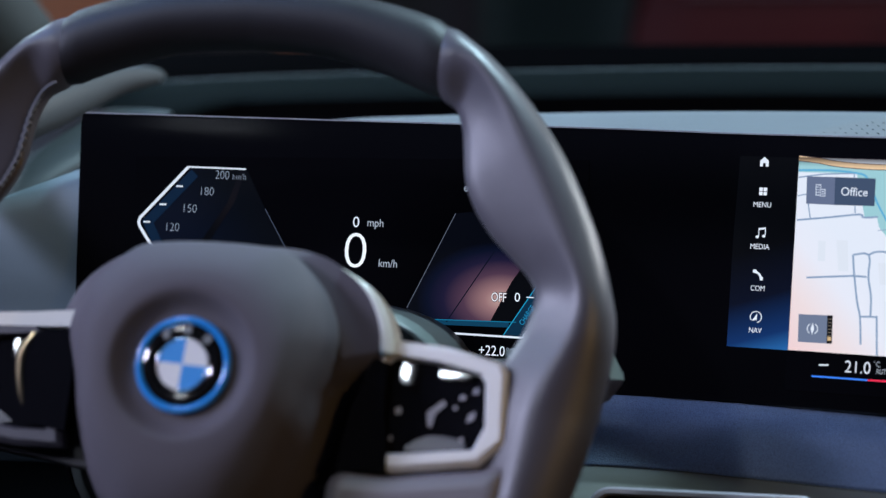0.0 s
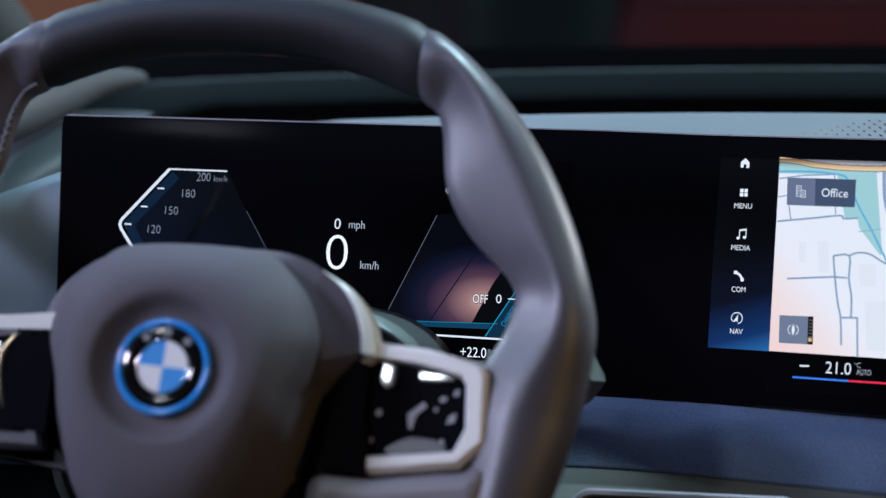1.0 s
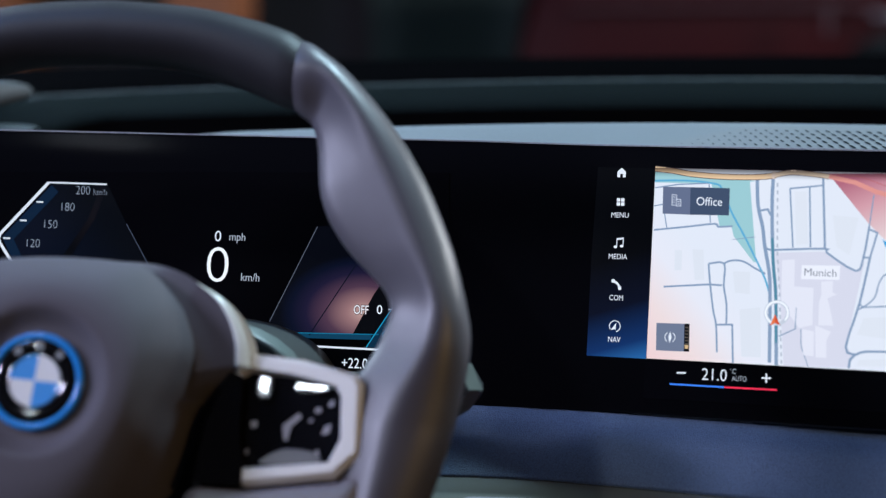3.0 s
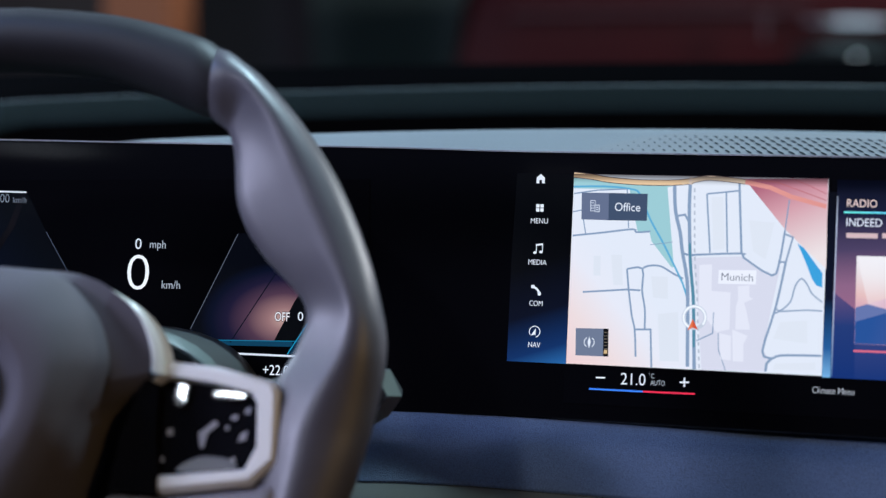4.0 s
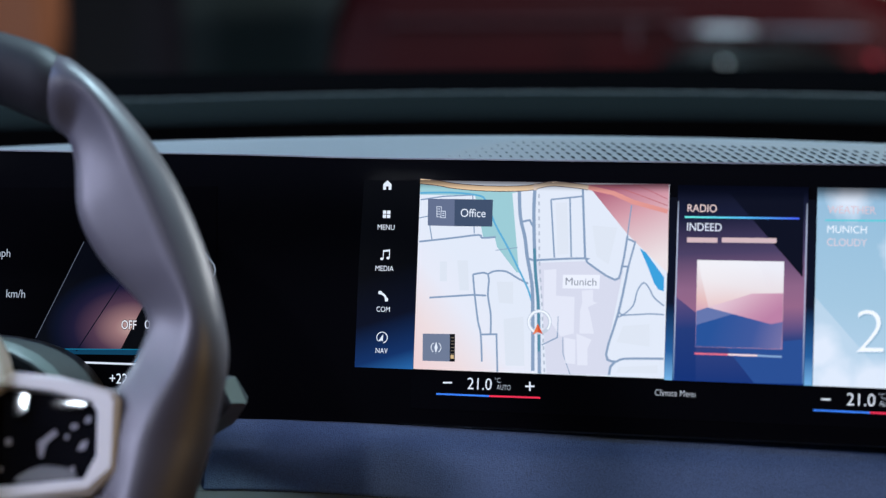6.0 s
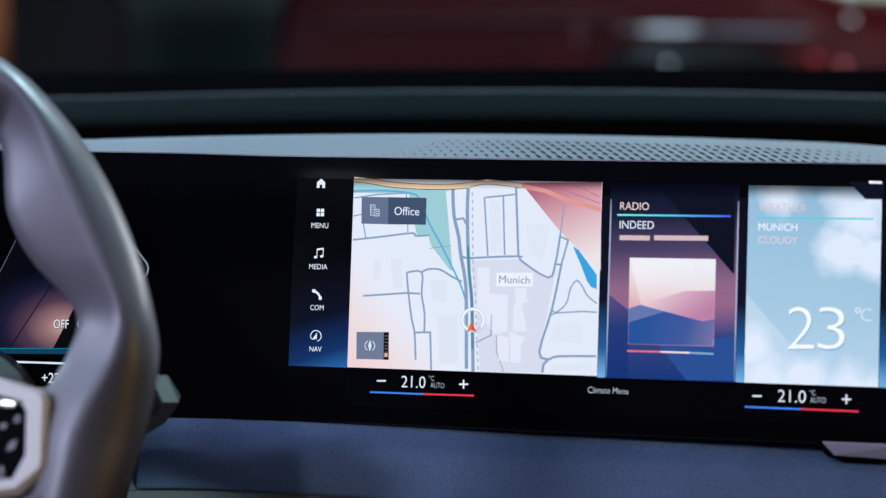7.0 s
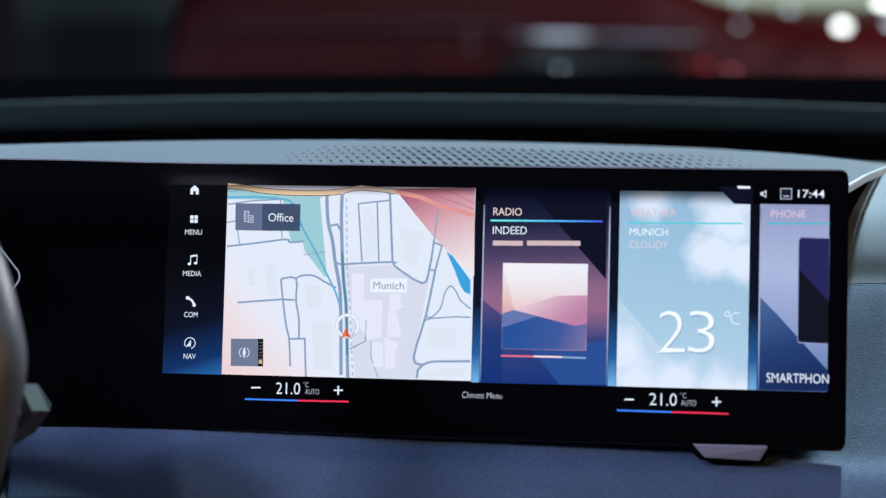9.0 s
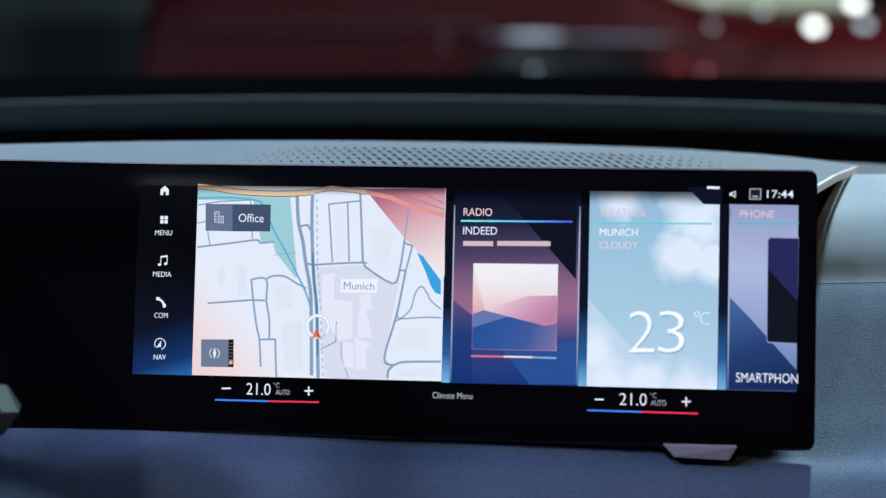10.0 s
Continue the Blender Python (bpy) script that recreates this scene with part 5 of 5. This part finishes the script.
for figure, u in (("2", 129.7), ("3", 144.9)):
    words("figure_shade", weather_card, figure, (u, -15.1), 13.4, 22.2, glow(146, 178, 198), 3.5, -0.017)
words("lettering", weather_card, "2", (129.1, -14.5), 13.4, 22.2, glow(250, 251, 254), 4, -0.017)
words("lettering", weather_card, "3", (144.3, -14.2), 13.4, 22.2, glow(250, 251, 254), 4, -0.017)
words("lettering", weather_card, "C", (161.6, -7.0), 5.3, 6.7, glow(244, 246, 250), 4, -0.024)
DEGREE_AT = (157.3, -4.9)
patch("corner_tab", weather_card, [(151.2, 61.0), (159.9, 52.2), (169.5, 52.1), (169.4, 61.2)], glow(10, 14, 32), 4)
line("tab_mark", status_strip, [(161.5, 60.9), (168.0, 60.8)], 1.3, glow(244, 246, 252), 6)
words("lettering", status_strip, "17:44", (199.1, 58.0), 13.6, 3.9, glow(238, 242, 250), 4, 0.004)
SPEAKER_AT, BADGE_AT = (175.1, 57.6), (186.3, 57.8)
patch("shade", phone_card, [(173.5, 4.6), (183.3, -5.2), (208.8, -33.0), (208.9, -43.3), (173.8, -43.4)], PHONE_LOW, 1)
words("lettering", phone_card, "PHONE", (187.5, 47.5), 17.5, 3.9, glow(226, 198, 208), 3, 0)
line("header_rule", phone_card, [(177.3, 42.3), (208.7, 42.8)], 0.85, glow(84, 186, 200), 3)
patch("handset_edge", phone_card, [(194.0, 35.9), (208.8, 35.7), (208.4, -19.5), (194.0, -19.1), (192.9, -17.8), (192.8, 34.4)], glow(150, 156, 190), 2)
patch("handset", phone_card, [(194.3, 35.2), (208.7, 35.0), (208.4, -18.9), (194.2, -18.5), (193.3, -17.5), (193.2, 33.7)], glow(38, 38, 84), 3)
patch("handset_shade", phone_card, [(193.2, 19.2), (208.6, 2.5), (208.5, -18.6), (193.4, -18.1)], glow(15, 17, 30), 4)
words("lettering", phone_card, "SMARTPHON", (193.4, -37.0), 31.4, 4.8, glow(236, 240, 248), 3, 0)
# dashed railway on the map
rail = [Vector(p) for p in DASHES]
for a, b in zip(rail, rail[1:]):
    n = round((b - a).length / 4.0)
    for k in range(n):
        p = a.lerp(b, (k + 0.2) / n)
        q = a.lerp(b, (k + 0.72) / n)
        if max(p.y, q.y) > 58.0:
            continue
        line("rail_dash", map_panel, [p, q], 0.9, glow(186, 192, 204), 3)
shape("position_ring", map_panel, ring(0, 0, RING_R - 1.5, RING_R + 0.4, 0, 0.01, 0, 360), RING_AT, glow(200, 206, 216), 5)
shape("position_ring", map_panel, ring(0, 0, RING_R - 1.0, RING_R, 0, 0.01, -40, 250), RING_AT, glow(246, 248, 252), 6)
shape("compass_sign", map_panel, ring(0, 0, 2.5, 2.9, 0, 0.01, -60, 60), COMPASS_AT, LIT, 8)
shape("compass_sign", map_panel, ring(0, 0, 2.5, 2.9, 0, 0.01, 120, 240), COMPASS_AT, LIT, 8)
shape("compass_sign", map_panel, flat([(-0.9, 0), (0, -3.2), (0.9, 0), (0, 3.2)]), COMPASS_AT, LIT, 8)
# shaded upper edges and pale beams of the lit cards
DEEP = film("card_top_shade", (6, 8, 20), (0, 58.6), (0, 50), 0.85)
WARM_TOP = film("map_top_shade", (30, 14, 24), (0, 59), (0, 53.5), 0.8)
BEAM = film("pale_beam", (240, 242, 248), (115, -10), (125, -44), 0.25, 0.1)
COVER_BEAM = film("cover_beam", (250, 246, 244), (46, 20), (74, -8), 0.5, 0.0)
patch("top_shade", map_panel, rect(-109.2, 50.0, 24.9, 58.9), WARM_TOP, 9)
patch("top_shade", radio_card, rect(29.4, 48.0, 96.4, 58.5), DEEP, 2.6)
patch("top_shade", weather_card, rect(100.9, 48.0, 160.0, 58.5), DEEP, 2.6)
patch("beam", weather_card, [(101, 2), (130, -30), (136, -43.4), (101, -43.4)], BEAM, 1.6)
patch("beam", radio_card, [(40.5, 19.4), (72, 19.6), (84.8, -9), (60, -8.4), (47, -5.2)], COVER_BEAM, 7)
# menu symbols
shape("home_sign", menu_panel, flat([(-2.3, -2.4), (-0.7, -2.4), (-0.7, -0.6), (0.7, -0.6), (0.7, -2.4), (2.3, -2.4), (2.3, 0.6), (0, 2.7), (-2.3, 0.6)]), HOME_AT, LIT)
for dx in (-1.15, 1.15):
    for dy in (-1.1, 1.1):
        shape("menu_square", menu_panel, flat(round_rect(dx - 0.95, dy - 0.95, dx + 0.95, dy + 0.95, 0.3, 2)), MENU_AT, LIT)
for dx, dy in ((-1.7, -2.3), (1.7, -1.8)):
    shape("note_head", menu_panel, flat([(dx + 0.95 * math.cos(k * 0.5236), dy + 0.75 * math.sin(k * 0.5236)) for k in range(12)]), NOTE_AT, LIT)
    shape("note_stem", menu_panel, flat(rect(dx + 0.5, dy, dx + 0.95, dy + 4.5)), NOTE_AT, LIT, 3.5)
shape("note_beam", menu_panel, flat([(-1.2, 1.3), (2.65, 1.9), (2.65, 2.9), (-1.2, 2.3)]), NOTE_AT, LIT, 4)
shape("receiver_sign", menu_panel, ring(-2.2, -2.2, 3.1, 4.3, 0, 0.01, 8, 84, 10), PHONE_AT, LIT)
shape("receiver_end", menu_panel, flat(round_rect(-2.9, 0.9, -0.9, 2.7, 0.5, 2)), PHONE_AT, LIT, 3.5)
shape("receiver_end", menu_panel, flat(round_rect(0.9, -2.9, 2.6, -0.9, 0.5, 2)), PHONE_AT, LIT, 3.5)
shape("nav_ring", menu_panel, ring(0, 0, 2.7, 3.15, 0, 0.01, -75, 215), NAV_AT, LIT)
shape("nav_arrow", menu_panel, flat([(-2.2, -2.2), (0.6, 1.9), (0.5, -2.0), (0, -1.5)]), NAV_AT, LIT)
shape("degree_sign", weather_card, ring(0, 0, 1.0, 1.45, 0, 0.01), DEGREE_AT, glow(244, 246, 250), 4)
# status symbols
shape("speaker_sign", status_strip, flat([(-1.9, -0.9), (-0.7, -0.9), (1.2, -2.0), (1.2, 2.0), (-0.7, 0.9), (-1.9, 0.9)]), SPEAKER_AT, glow(214, 218, 226), 4)
shape("speaker_sign", status_strip, flat([(-0.4, -0.4), (0.7, -1.1), (0.7, 1.1), (-0.4, 0.4)]), SPEAKER_AT, glow(10, 12, 20), 5)
shape("badge_sign", status_strip, flat(rect(-3.0, -2.9, 3.0, 2.9)), BADGE_AT, glow(176, 182, 194), 4)
shape("badge_sign", status_strip, flat(rect(-2.5, -2.4, 2.5, 2.4)), BADGE_AT, glow(24, 28, 40), 5)
shape("badge_mark", status_strip, flat(rect(-1.4, -1.7, 1.4, -0.9)), BADGE_AT, glow(176, 182, 194), 6)

# ---- driver's gauges (millimetres from their own middle) ----
GAUGE_TURN = -1.7
gauges = part("gauge_panel", slab(mm(*rect(-113, -66, 146, 44)), 0.0002), SCREEN, screen, "dark driver's gauges with white hexagon outlines", K_FRAME @ Matrix.Translation((0, 0, at_level(0))), smooth=False)


def k_line(name, pts, width, material, level=3):
    return part(name, stroke([(x / 1000, y / 1000) for x, y in pts], width / 1000), material, gauges, m=K_FRAME @ Matrix.Translation((0, 0, at_level(level))), smooth=False)


def k_patch(name, pts, material, level=1):
    return part(name, flat(mm(*pts)), material, gauges, m=K_FRAME @ Matrix.Translation((0, 0, at_level(level))), smooth=False)


def k_words(name, text, at, width, height, material, turn=GAUGE_TURN, bold=0.0, level=4):
    m = K_FRAME @ Matrix.Translation((at[0] / 1000, at[1] / 1000, at_level(level))) @ pose(0, 0, 0, 0, 0, turn)
    return part(name, lettering(text, height / 1000, width / 1000, bold), material, gauges, m=m, smooth=False)


NIGHT = soft_shade("gauge_night", [(0, (2, 3, 6)), (0.5, (3, 6, 13)), (1, (5, 11, 26))], (-20, 30), (-70, -10))
DUSK_GLOW = glow_ramp("gauge_dusk", [(0, (196, 160, 150)), (0.2, (150, 112, 112)), (0.45, (78, 54, 72)), (0.68, (28, 24, 50)), (0.86, (8, 14, 34)), (1, (4, 6, 14))], (0.100, -0.033), (0.148, -0.033), round_shade=True)
SEPIA = soft_shade("gauge_sepia", [(0, (3, 4, 8)), (0.5, (15, 13, 18)), (1, (4, 7, 16))], (-70, 10), (-40, 22))
k_patch("gauge_field", [(-47, 36.5), (-80, 37.5), (-108.5, 7.5), (-101, -6), (-75, -50), (-22, -50), (-22.6, -8), (-35.8, 15)], NIGHT, 1)
k_patch("gauge_field", [(-51, 36.4), (-58, 18), (-84, -20), (-78, -20), (-54, 18), (-47.4, 36.3)], SEPIA, 2)
k_patch("gauge_field", [(73, 14), (46.9, -38.6), (45.4, -44.6), (93.8, -44.6), (104.8, -23.3), (128, 10), (112, 18)], DUSK_GLOW, 1)
k_patch("gauge_shade", [(93.9, -44.7), (105, -23.2), (128, 10), (140, 6), (144, -6), (117, -44)], glow(3, 4, 8), 2)
WHITE_LINE = glow(222, 228, 238)
k_line("hexagon_line", [(-47.7, 37.2), (-81.2, 38.2), (-83, 37)], 0.9, WHITE_LINE)
k_line("hexagon_line", [(-81.6, 38.2), (-109.4, 9.0), (-110.2, 6.4), (-109.4, 4.0), (-102.4, -6.5), (-78, -50)], 1.7, WHITE_LINE)
k_line("hexagon_glow", [(-77.8, 34.8), (-104.8, 6.6), (-99.6, -3.5), (-74, -50)], 5.6, glow(10, 31, 54), 2)
for x, y in ((-86.4, 27.1), (-95.9, 16.7), (-105.3, 6.6)):
    k_line("gauge_tick", [(x - 2.0, y + 0.1), (x + 2.0, y)], 0.9, WHITE_LINE, 5)
k_line("hexagon_line", [(64.7, -51.6), (111.8, -53.4), (124, -35.2)], 1.1, WHITE_LINE)
k_line("hexagon_line", [(124, -35.2), (145.0, -4.0), (145.4, -1.4), (144.6, 1.2), (118, 36), (84, 37)], 0.9, glow(138, 146, 160))
k_line("hexagon_line", [(20, -50.5), (64.7, -51.6)], 0.7, WHITE_LINE)
k_line("field_line", [(-35.8, 15.0), (-22.6, -8.0), (-14, -24)], 0.4, glow(74, 82, 100))
k_line("field_line", [(73.0, 14.0), (46.9, -38.6)], 0.4, glow(92, 98, 112))
k_line("field_line", [(95.1, -6.5), (69.3, -45.8)], 0.6, glow(8, 14, 30))
k_line("teal_line", [(40, -45.6), (104, -46.6)], 2.8, glow(16, 62, 88), 2)
k_line("teal_line", [(40, -44.4), (108, -45.0)], 0.5, glow(28, 112, 146), 4)
k_patch("charge_field", [(101.2, -52.0), (111.6, -53.0), (121, -38), (119, -26)], glow(12, 44, 66), 3)
k_line("charge_edge", [(101.2, -52.2), (119.6, -24.0)], 0.5, glow(44, 150, 190), 4)
for s, x, y in (("180", -69.9, 24.5), ("150", -79.7, 14.7), ("120", -89.7, 4.0)):
    k_words("lettering", s, (x, y), 7.5, 4.7, glow(150, 160, 176), bold=-0.02)
k_words("lettering", "200", (-61.4, 33.9), 8.0, 4.9, glow(150, 160, 176), bold=-0.02)
k_words("lettering", "km/h", (-51.4, 32.9), 7.6, 3.5, glow(150, 160, 176), bold=-0.02)
k_words("lettering", "0", (17.0, -7.2), 12.4, 20.0, glow(244, 247, 252), bold=-0.014)
k_words("lettering", "0", (16.9, 8.5), 3.6, 5.8, glow(226, 232, 242))
k_words("lettering", "mph", (27.9, 8.2), 9.0, 4.4, glow(172, 180, 192))
k_words("lettering", "km/h", (35.6, -14.2), 10.4, 4.4, glow(172, 180, 192))
k_words("lettering", "OFF", (98.2, -31.5), 8.4, 4.8, glow(60, 44, 50), bold=0.06)
k_words("lettering", "OFF", (98.2, -31.5), 8.2, 4.8, glow(232, 228, 230), bold=0.008, level=4.6)
k_words("lettering", "0", (108.4, -31.3), 3.0, 4.8, glow(232, 236, 244))
k_line("gauge_tick", [(113.4, -31.2), (117.6, -31.4)], 0.6, WHITE_LINE, 5)
k_words("lettering", "CHARGE", (113.9, -40.9), 12.0, 2.9, glow(44, 140, 184), 57)
k_words("lettering", "+22.0", (95.0, -60.8), 14.3, 5.5, glow(232, 236, 244))
k_words("lettering", "°C", (105.3, -61.3), 4.6, 4.2, glow(150, 158, 170))
k_words("lettering", "e", (78.6, 28.4), 2.6, 4.4, glow(150, 158, 170))
# ---- car shell: pillars, roof, doors, screen ----
GLASS = bpy.data.materials.new("clear_glass")
GLASS.use_nodes = True
nt = GLASS.node_tree
nt.nodes.remove(nt.nodes["Principled BSDF"])
mixer, clear, gloss = nt.nodes.new("ShaderNodeMixShader"), nt.nodes.new("ShaderNodeBsdfTransparent"), nt.nodes.new("ShaderNodeBsdfGlossy")
clear.inputs[0].default_value = (0.86, 0.90, 0.90, 1)
gloss.inputs["Roughness"].default_value = 0.02
mixer.inputs[0].default_value = 0.02
nt.links.new(clear.outputs[0], mixer.inputs[1])
nt.links.new(gloss.outputs[0], mixer.inputs[2])
nt.links.new(mixer.outputs[0], nt.nodes["Material Output"].inputs[0])

shell = thing("car_shell", (0, 0, 0.25), "dark car body shell with pillars round the cabin", "car body", kind="structure")
pane = tagged(part("windscreen", loft([[(x, 1.56 - 0.12 * x * x, 1.07), (x, 1.10 - 0.1 * x * x, 1.34), (x, 0.68, 1.55)] for x in [-0.66 + 0.11 * k for k in range(13)]]), GLASS), "clear raked windscreen over the dashboard", "windscreen", kind="structure")
pane.visible_shadow = False


def bar(name, pts, w, material, label=""):
    """A rounded bar along points."""
    rows = []
    for p in smooth_line(pts, 5):
        rows.append([(p.x + w * math.cos(a), p.y + w * 0.5 * math.cos(a), p.z + w * 1.2 * math.sin(a)) for a in [2 * math.pi * j / 14 for j in range(14)]])
    return part(name, loft(rows, closed_cols=True, caps=True), material, shell, label)


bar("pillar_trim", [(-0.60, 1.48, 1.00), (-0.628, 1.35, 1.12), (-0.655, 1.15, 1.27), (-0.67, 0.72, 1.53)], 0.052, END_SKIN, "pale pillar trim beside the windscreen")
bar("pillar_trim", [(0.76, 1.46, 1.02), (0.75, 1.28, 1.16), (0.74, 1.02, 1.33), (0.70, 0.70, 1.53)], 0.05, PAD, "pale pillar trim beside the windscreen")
part("door_panel", box(-0.80, -0.3, 0.3, -0.74, 1.3, 1.02), DUSK, shell, "dark door panel")
part("door_panel", box(0.80, -0.3, 0.3, 0.86, 1.3, 1.02), DUSK, shell, "dark door panel")
part("cabin_floor", box(-0.80, -1.2, 0.22, 0.86, 1.6, 0.26), BLACK, shell, "black carpet")
part("rear_panel", box(-0.80, -1.25, 0.26, 0.86, -1.2, 1.0), BLACK, shell, "dark rear of the cabin")
for x0, x1 in ((-0.76, -0.70), (0.74, 0.80)):
    part("roof_rail", box(x0, -1.25, 1.58, x1, 0.66, 1.62), BLACK, shell, "dark roof edge")
for y0, y1 in ((-1.25, -0.8), (0.56, 0.68)):
    part("roof_rail", box(-0.70, y0, 1.58, 0.74, y1, 1.62), BLACK, shell, "dark roof edge")
roof = part("roof_glass", box(-0.70, -0.8, 1.597, 0.74, 0.56, 1.603), GLASS, shell, "panoramic glass roof")
roof.visible_shadow = False
part("bonnet", loft([[(x, 1.62, 0.98 - 0.05 * x * x), (x, 2.1, 0.90 - 0.06 * x * x), (x, 2.45, 0.78), (x, 2.5, 0.4)] for x in [-0.8 + 0.1 * k for k in range(17)]]), GLOSS, shell, "black car bonnet")

# ---- in the hall ahead ----
red_car = thing("red_car", (0.9, 4.9, 0.0), "glossy red car parked across the hall", "car")


HEADLAMP = surface("smoked_lamp_glass", (0.0035, 0.004, 0.0045), 0.3, 0, 0, 300, 0.2, 0, 12, 0.15)
HIGHLIGHT_LILAC = surface("lilac_paint_highlight", (0.09, 0.055, 0.066), 0.5, 0, 0, 300, 0.2)


def body_section(x):
    f = table(x, [(-0.36, 0.80), (-0.33, 1.02), (-0.28, 1.16), (-0.2, 1.20), (0.8, 1.18), (0.98, 1.08), (1.1, 1.045), (1.25, 1.022), (1.5, 1.012), (3.0, 1.0), (3.4, 0.9)])
    return [(x, 4.42, 0.28), (x, 4.33, 0.40), (x, 4.30, 0.62), (x, 4.33, 0.80), (x, 4.36, f - 0.13), (x, 4.40, f - 0.06), (x, 4.47, f - 0.015), (x, 4.60, f), (x, 5.4, f + 0.01), (x, 5.7, f - 0.1), (x, 5.75, 0.4)]


part("body", loft([body_section(-0.36 + 0.04 * k) for k in range(94)], caps=True), RED_PAINT, red_car, "glossy red bodywork")
for x in (0.1, 2.6):
    w = Matrix.Translation((x, 4.30, 0.34)) @ pose(0, 0, 0, 90, 0, 0)
    tyre = part("wheel", torus(0.27, 0.07, 0.0, 1.4, 40, 12), BLACK, red_car, "black tyre on a grey rim", w)
    part("rim", slab(disc(0, 0, 0.22, 32), 0.05, 0.06), EDGE, tyre, "grey rim", w)
part("headlamp", loft([[(0.66 + 0.22 * math.cos(a) * r, 4.315 - 0.03 * (1 - r), 0.905 + 0.05 * math.sin(a) * r) for a in [2 * math.pi * j / 28 for j in range(28)]] for r in (1.0, 0.7, 0.3, 0.02)], closed_cols=True), HEADLAMP, red_car, "dark grey headlamp glass")
for x0, x1 in ((-1.22, -1.06), (-1.98, -1.62)):
    tagged(part("hall_column", box(x0, 4.5, 0, x1, 4.8, 5), ORANGE), "rust-orange painted column in the hall", "column", kind="structure")


for x0, x1, y, mat, label in ((-2.9, -0.95, 6.4, PARTITION, "grey-brown partition standing in the hall"), (-0.95, -0.15, 6.0, GREEN_CLOTH, "dark green draped stand in the hall")):
    tagged(part("partition", box(x0, y, 0, x1, y + 0.08, 2.4), mat), label, "partition")


def lamp_glow(name, r, g, b, strength):
    m = bpy.data.materials.new(name)
    m.use_nodes = True
    p = m.node_tree.nodes["Principled BSDF"]
    p.inputs["Base Color"].default_value = (0.02 * r, 0.02 * g, 0.02 * b, 1)
    p.inputs["Emission Color"].default_value = (r, g, b, 1)
    p.inputs["Emission Strength"].default_value = strength
    return m


DAY = lamp_glow("lit_window_panel", 0.78, 0.9, 0.62, 0.55)
BRIGHT = lamp_glow("bright_lamp", 1.0, 0.98, 0.88, 6)
DIM = lamp_glow("dim_lamp", 0.85, 0.95, 1.0, 1.6)
ROSE = lamp_glow("rose_lamp", 1.0, 0.25, 0.30, 0.9)
RED_GLOW = lamp_glow("red_tail_lamp", 1.0, 0.03, 0.08, 0.4)
ICE = lamp_glow("lit_bonnet_glint", 0.56, 0.68, 0.78, 1.2)
ICE_DIM = lamp_glow("dim_bonnet_glint", 0.46, 0.56, 0.72, 0.30)
# reflection on the bonnet over the headlamp, built as glowing strips
def brow(x0, x1, h):
    n = 20
    rows = []
    for k in range(n + 1):
        x, q = lerp(x0, x1, k / n), 0.0012 + h * math.sin(math.pi * (k + 0.5) / (n + 1)) ** 0.6
        z = 0.988 - 0.010 * (x - 0.5) / 0.4
        rows.append([(x, 4.335, z - q), (x, 4.318, z - q * 0.8), (x, 4.312, z), (x, 4.318, z + q * 0.8), (x, 4.335, z + q)])
    return loft(rows, caps=True)


part("bonnet_glint", brow(0.530, 0.67, 0.0048), ICE, red_car, "glowing strip in place of a bonnet reflection")
part("bonnet_glint", brow(0.674, 0.93, 0.0045), ICE_DIM, red_car, "dimmer end of the glowing reflection strip")
part("bonnet_glint", brow(0.48, 0.524, 0.0018), ICE_DIM, red_car, "dimmer end of the glowing reflection strip")
# two lilac pieces stand in for highlights on the red paint
part("crease_highlight", loft([[(x, 4.37, 1.006), (x, 4.335, 1.007), (x, 4.33, 1.010), (x, 4.335, 1.013), (x, 4.38, 1.014)] for x in [-0.2 + 0.03 * k for k in range(24)]]), HIGHLIGHT_LILAC, red_car, "lilac strip in place of a highlight along the side")
part("edge_highlight", box(0.383, 4.292, 0.950, 0.389, 4.305, 1.012), HIGHLIGHT_LILAC, red_car, "lilac bar in place of a highlight on the red bodywork")
lightbox = thing("light_box", (2.0, 6.9, 0), "glowing pale green light panel on the hall floor", "light panel")
part("panel_face", box(1.42, 6.88, 0.80, 2.12, 6.9, 2.6), DAY, lightbox, "glowing pale green face")
part("panel_stand", box(1.3, 6.9, 0.0, 2.25, 7.0, 2.65), BLACK, lightbox, "black panel stand")
for x, z, r, mat in ((1.265, 1.005, 0.010, BRIGHT), (1.362, 1.060, 0.010, BRIGHT), (1.015, 1.072, 0.006, DIM), (1.385, 1.010, 0.008, DIM), (0.594, 0.908, 0.004, DIM), (1.005, 0.900, 0.005, ROSE), (0.940, 0.915, 0.007, RED_GLOW), (1.02, 1.008, 0.003, DIM), (1.14, 1.045, 0.005, DIM)):
    w = Matrix.Translation((x, 4.28, z)) @ pose(0, 0, 0, 90, 0, 0)
    part("marker_lamp", slab(disc(0, 0, r, 16), 0.05, 0.0), mat, red_car, "small bright marker lamp", w)
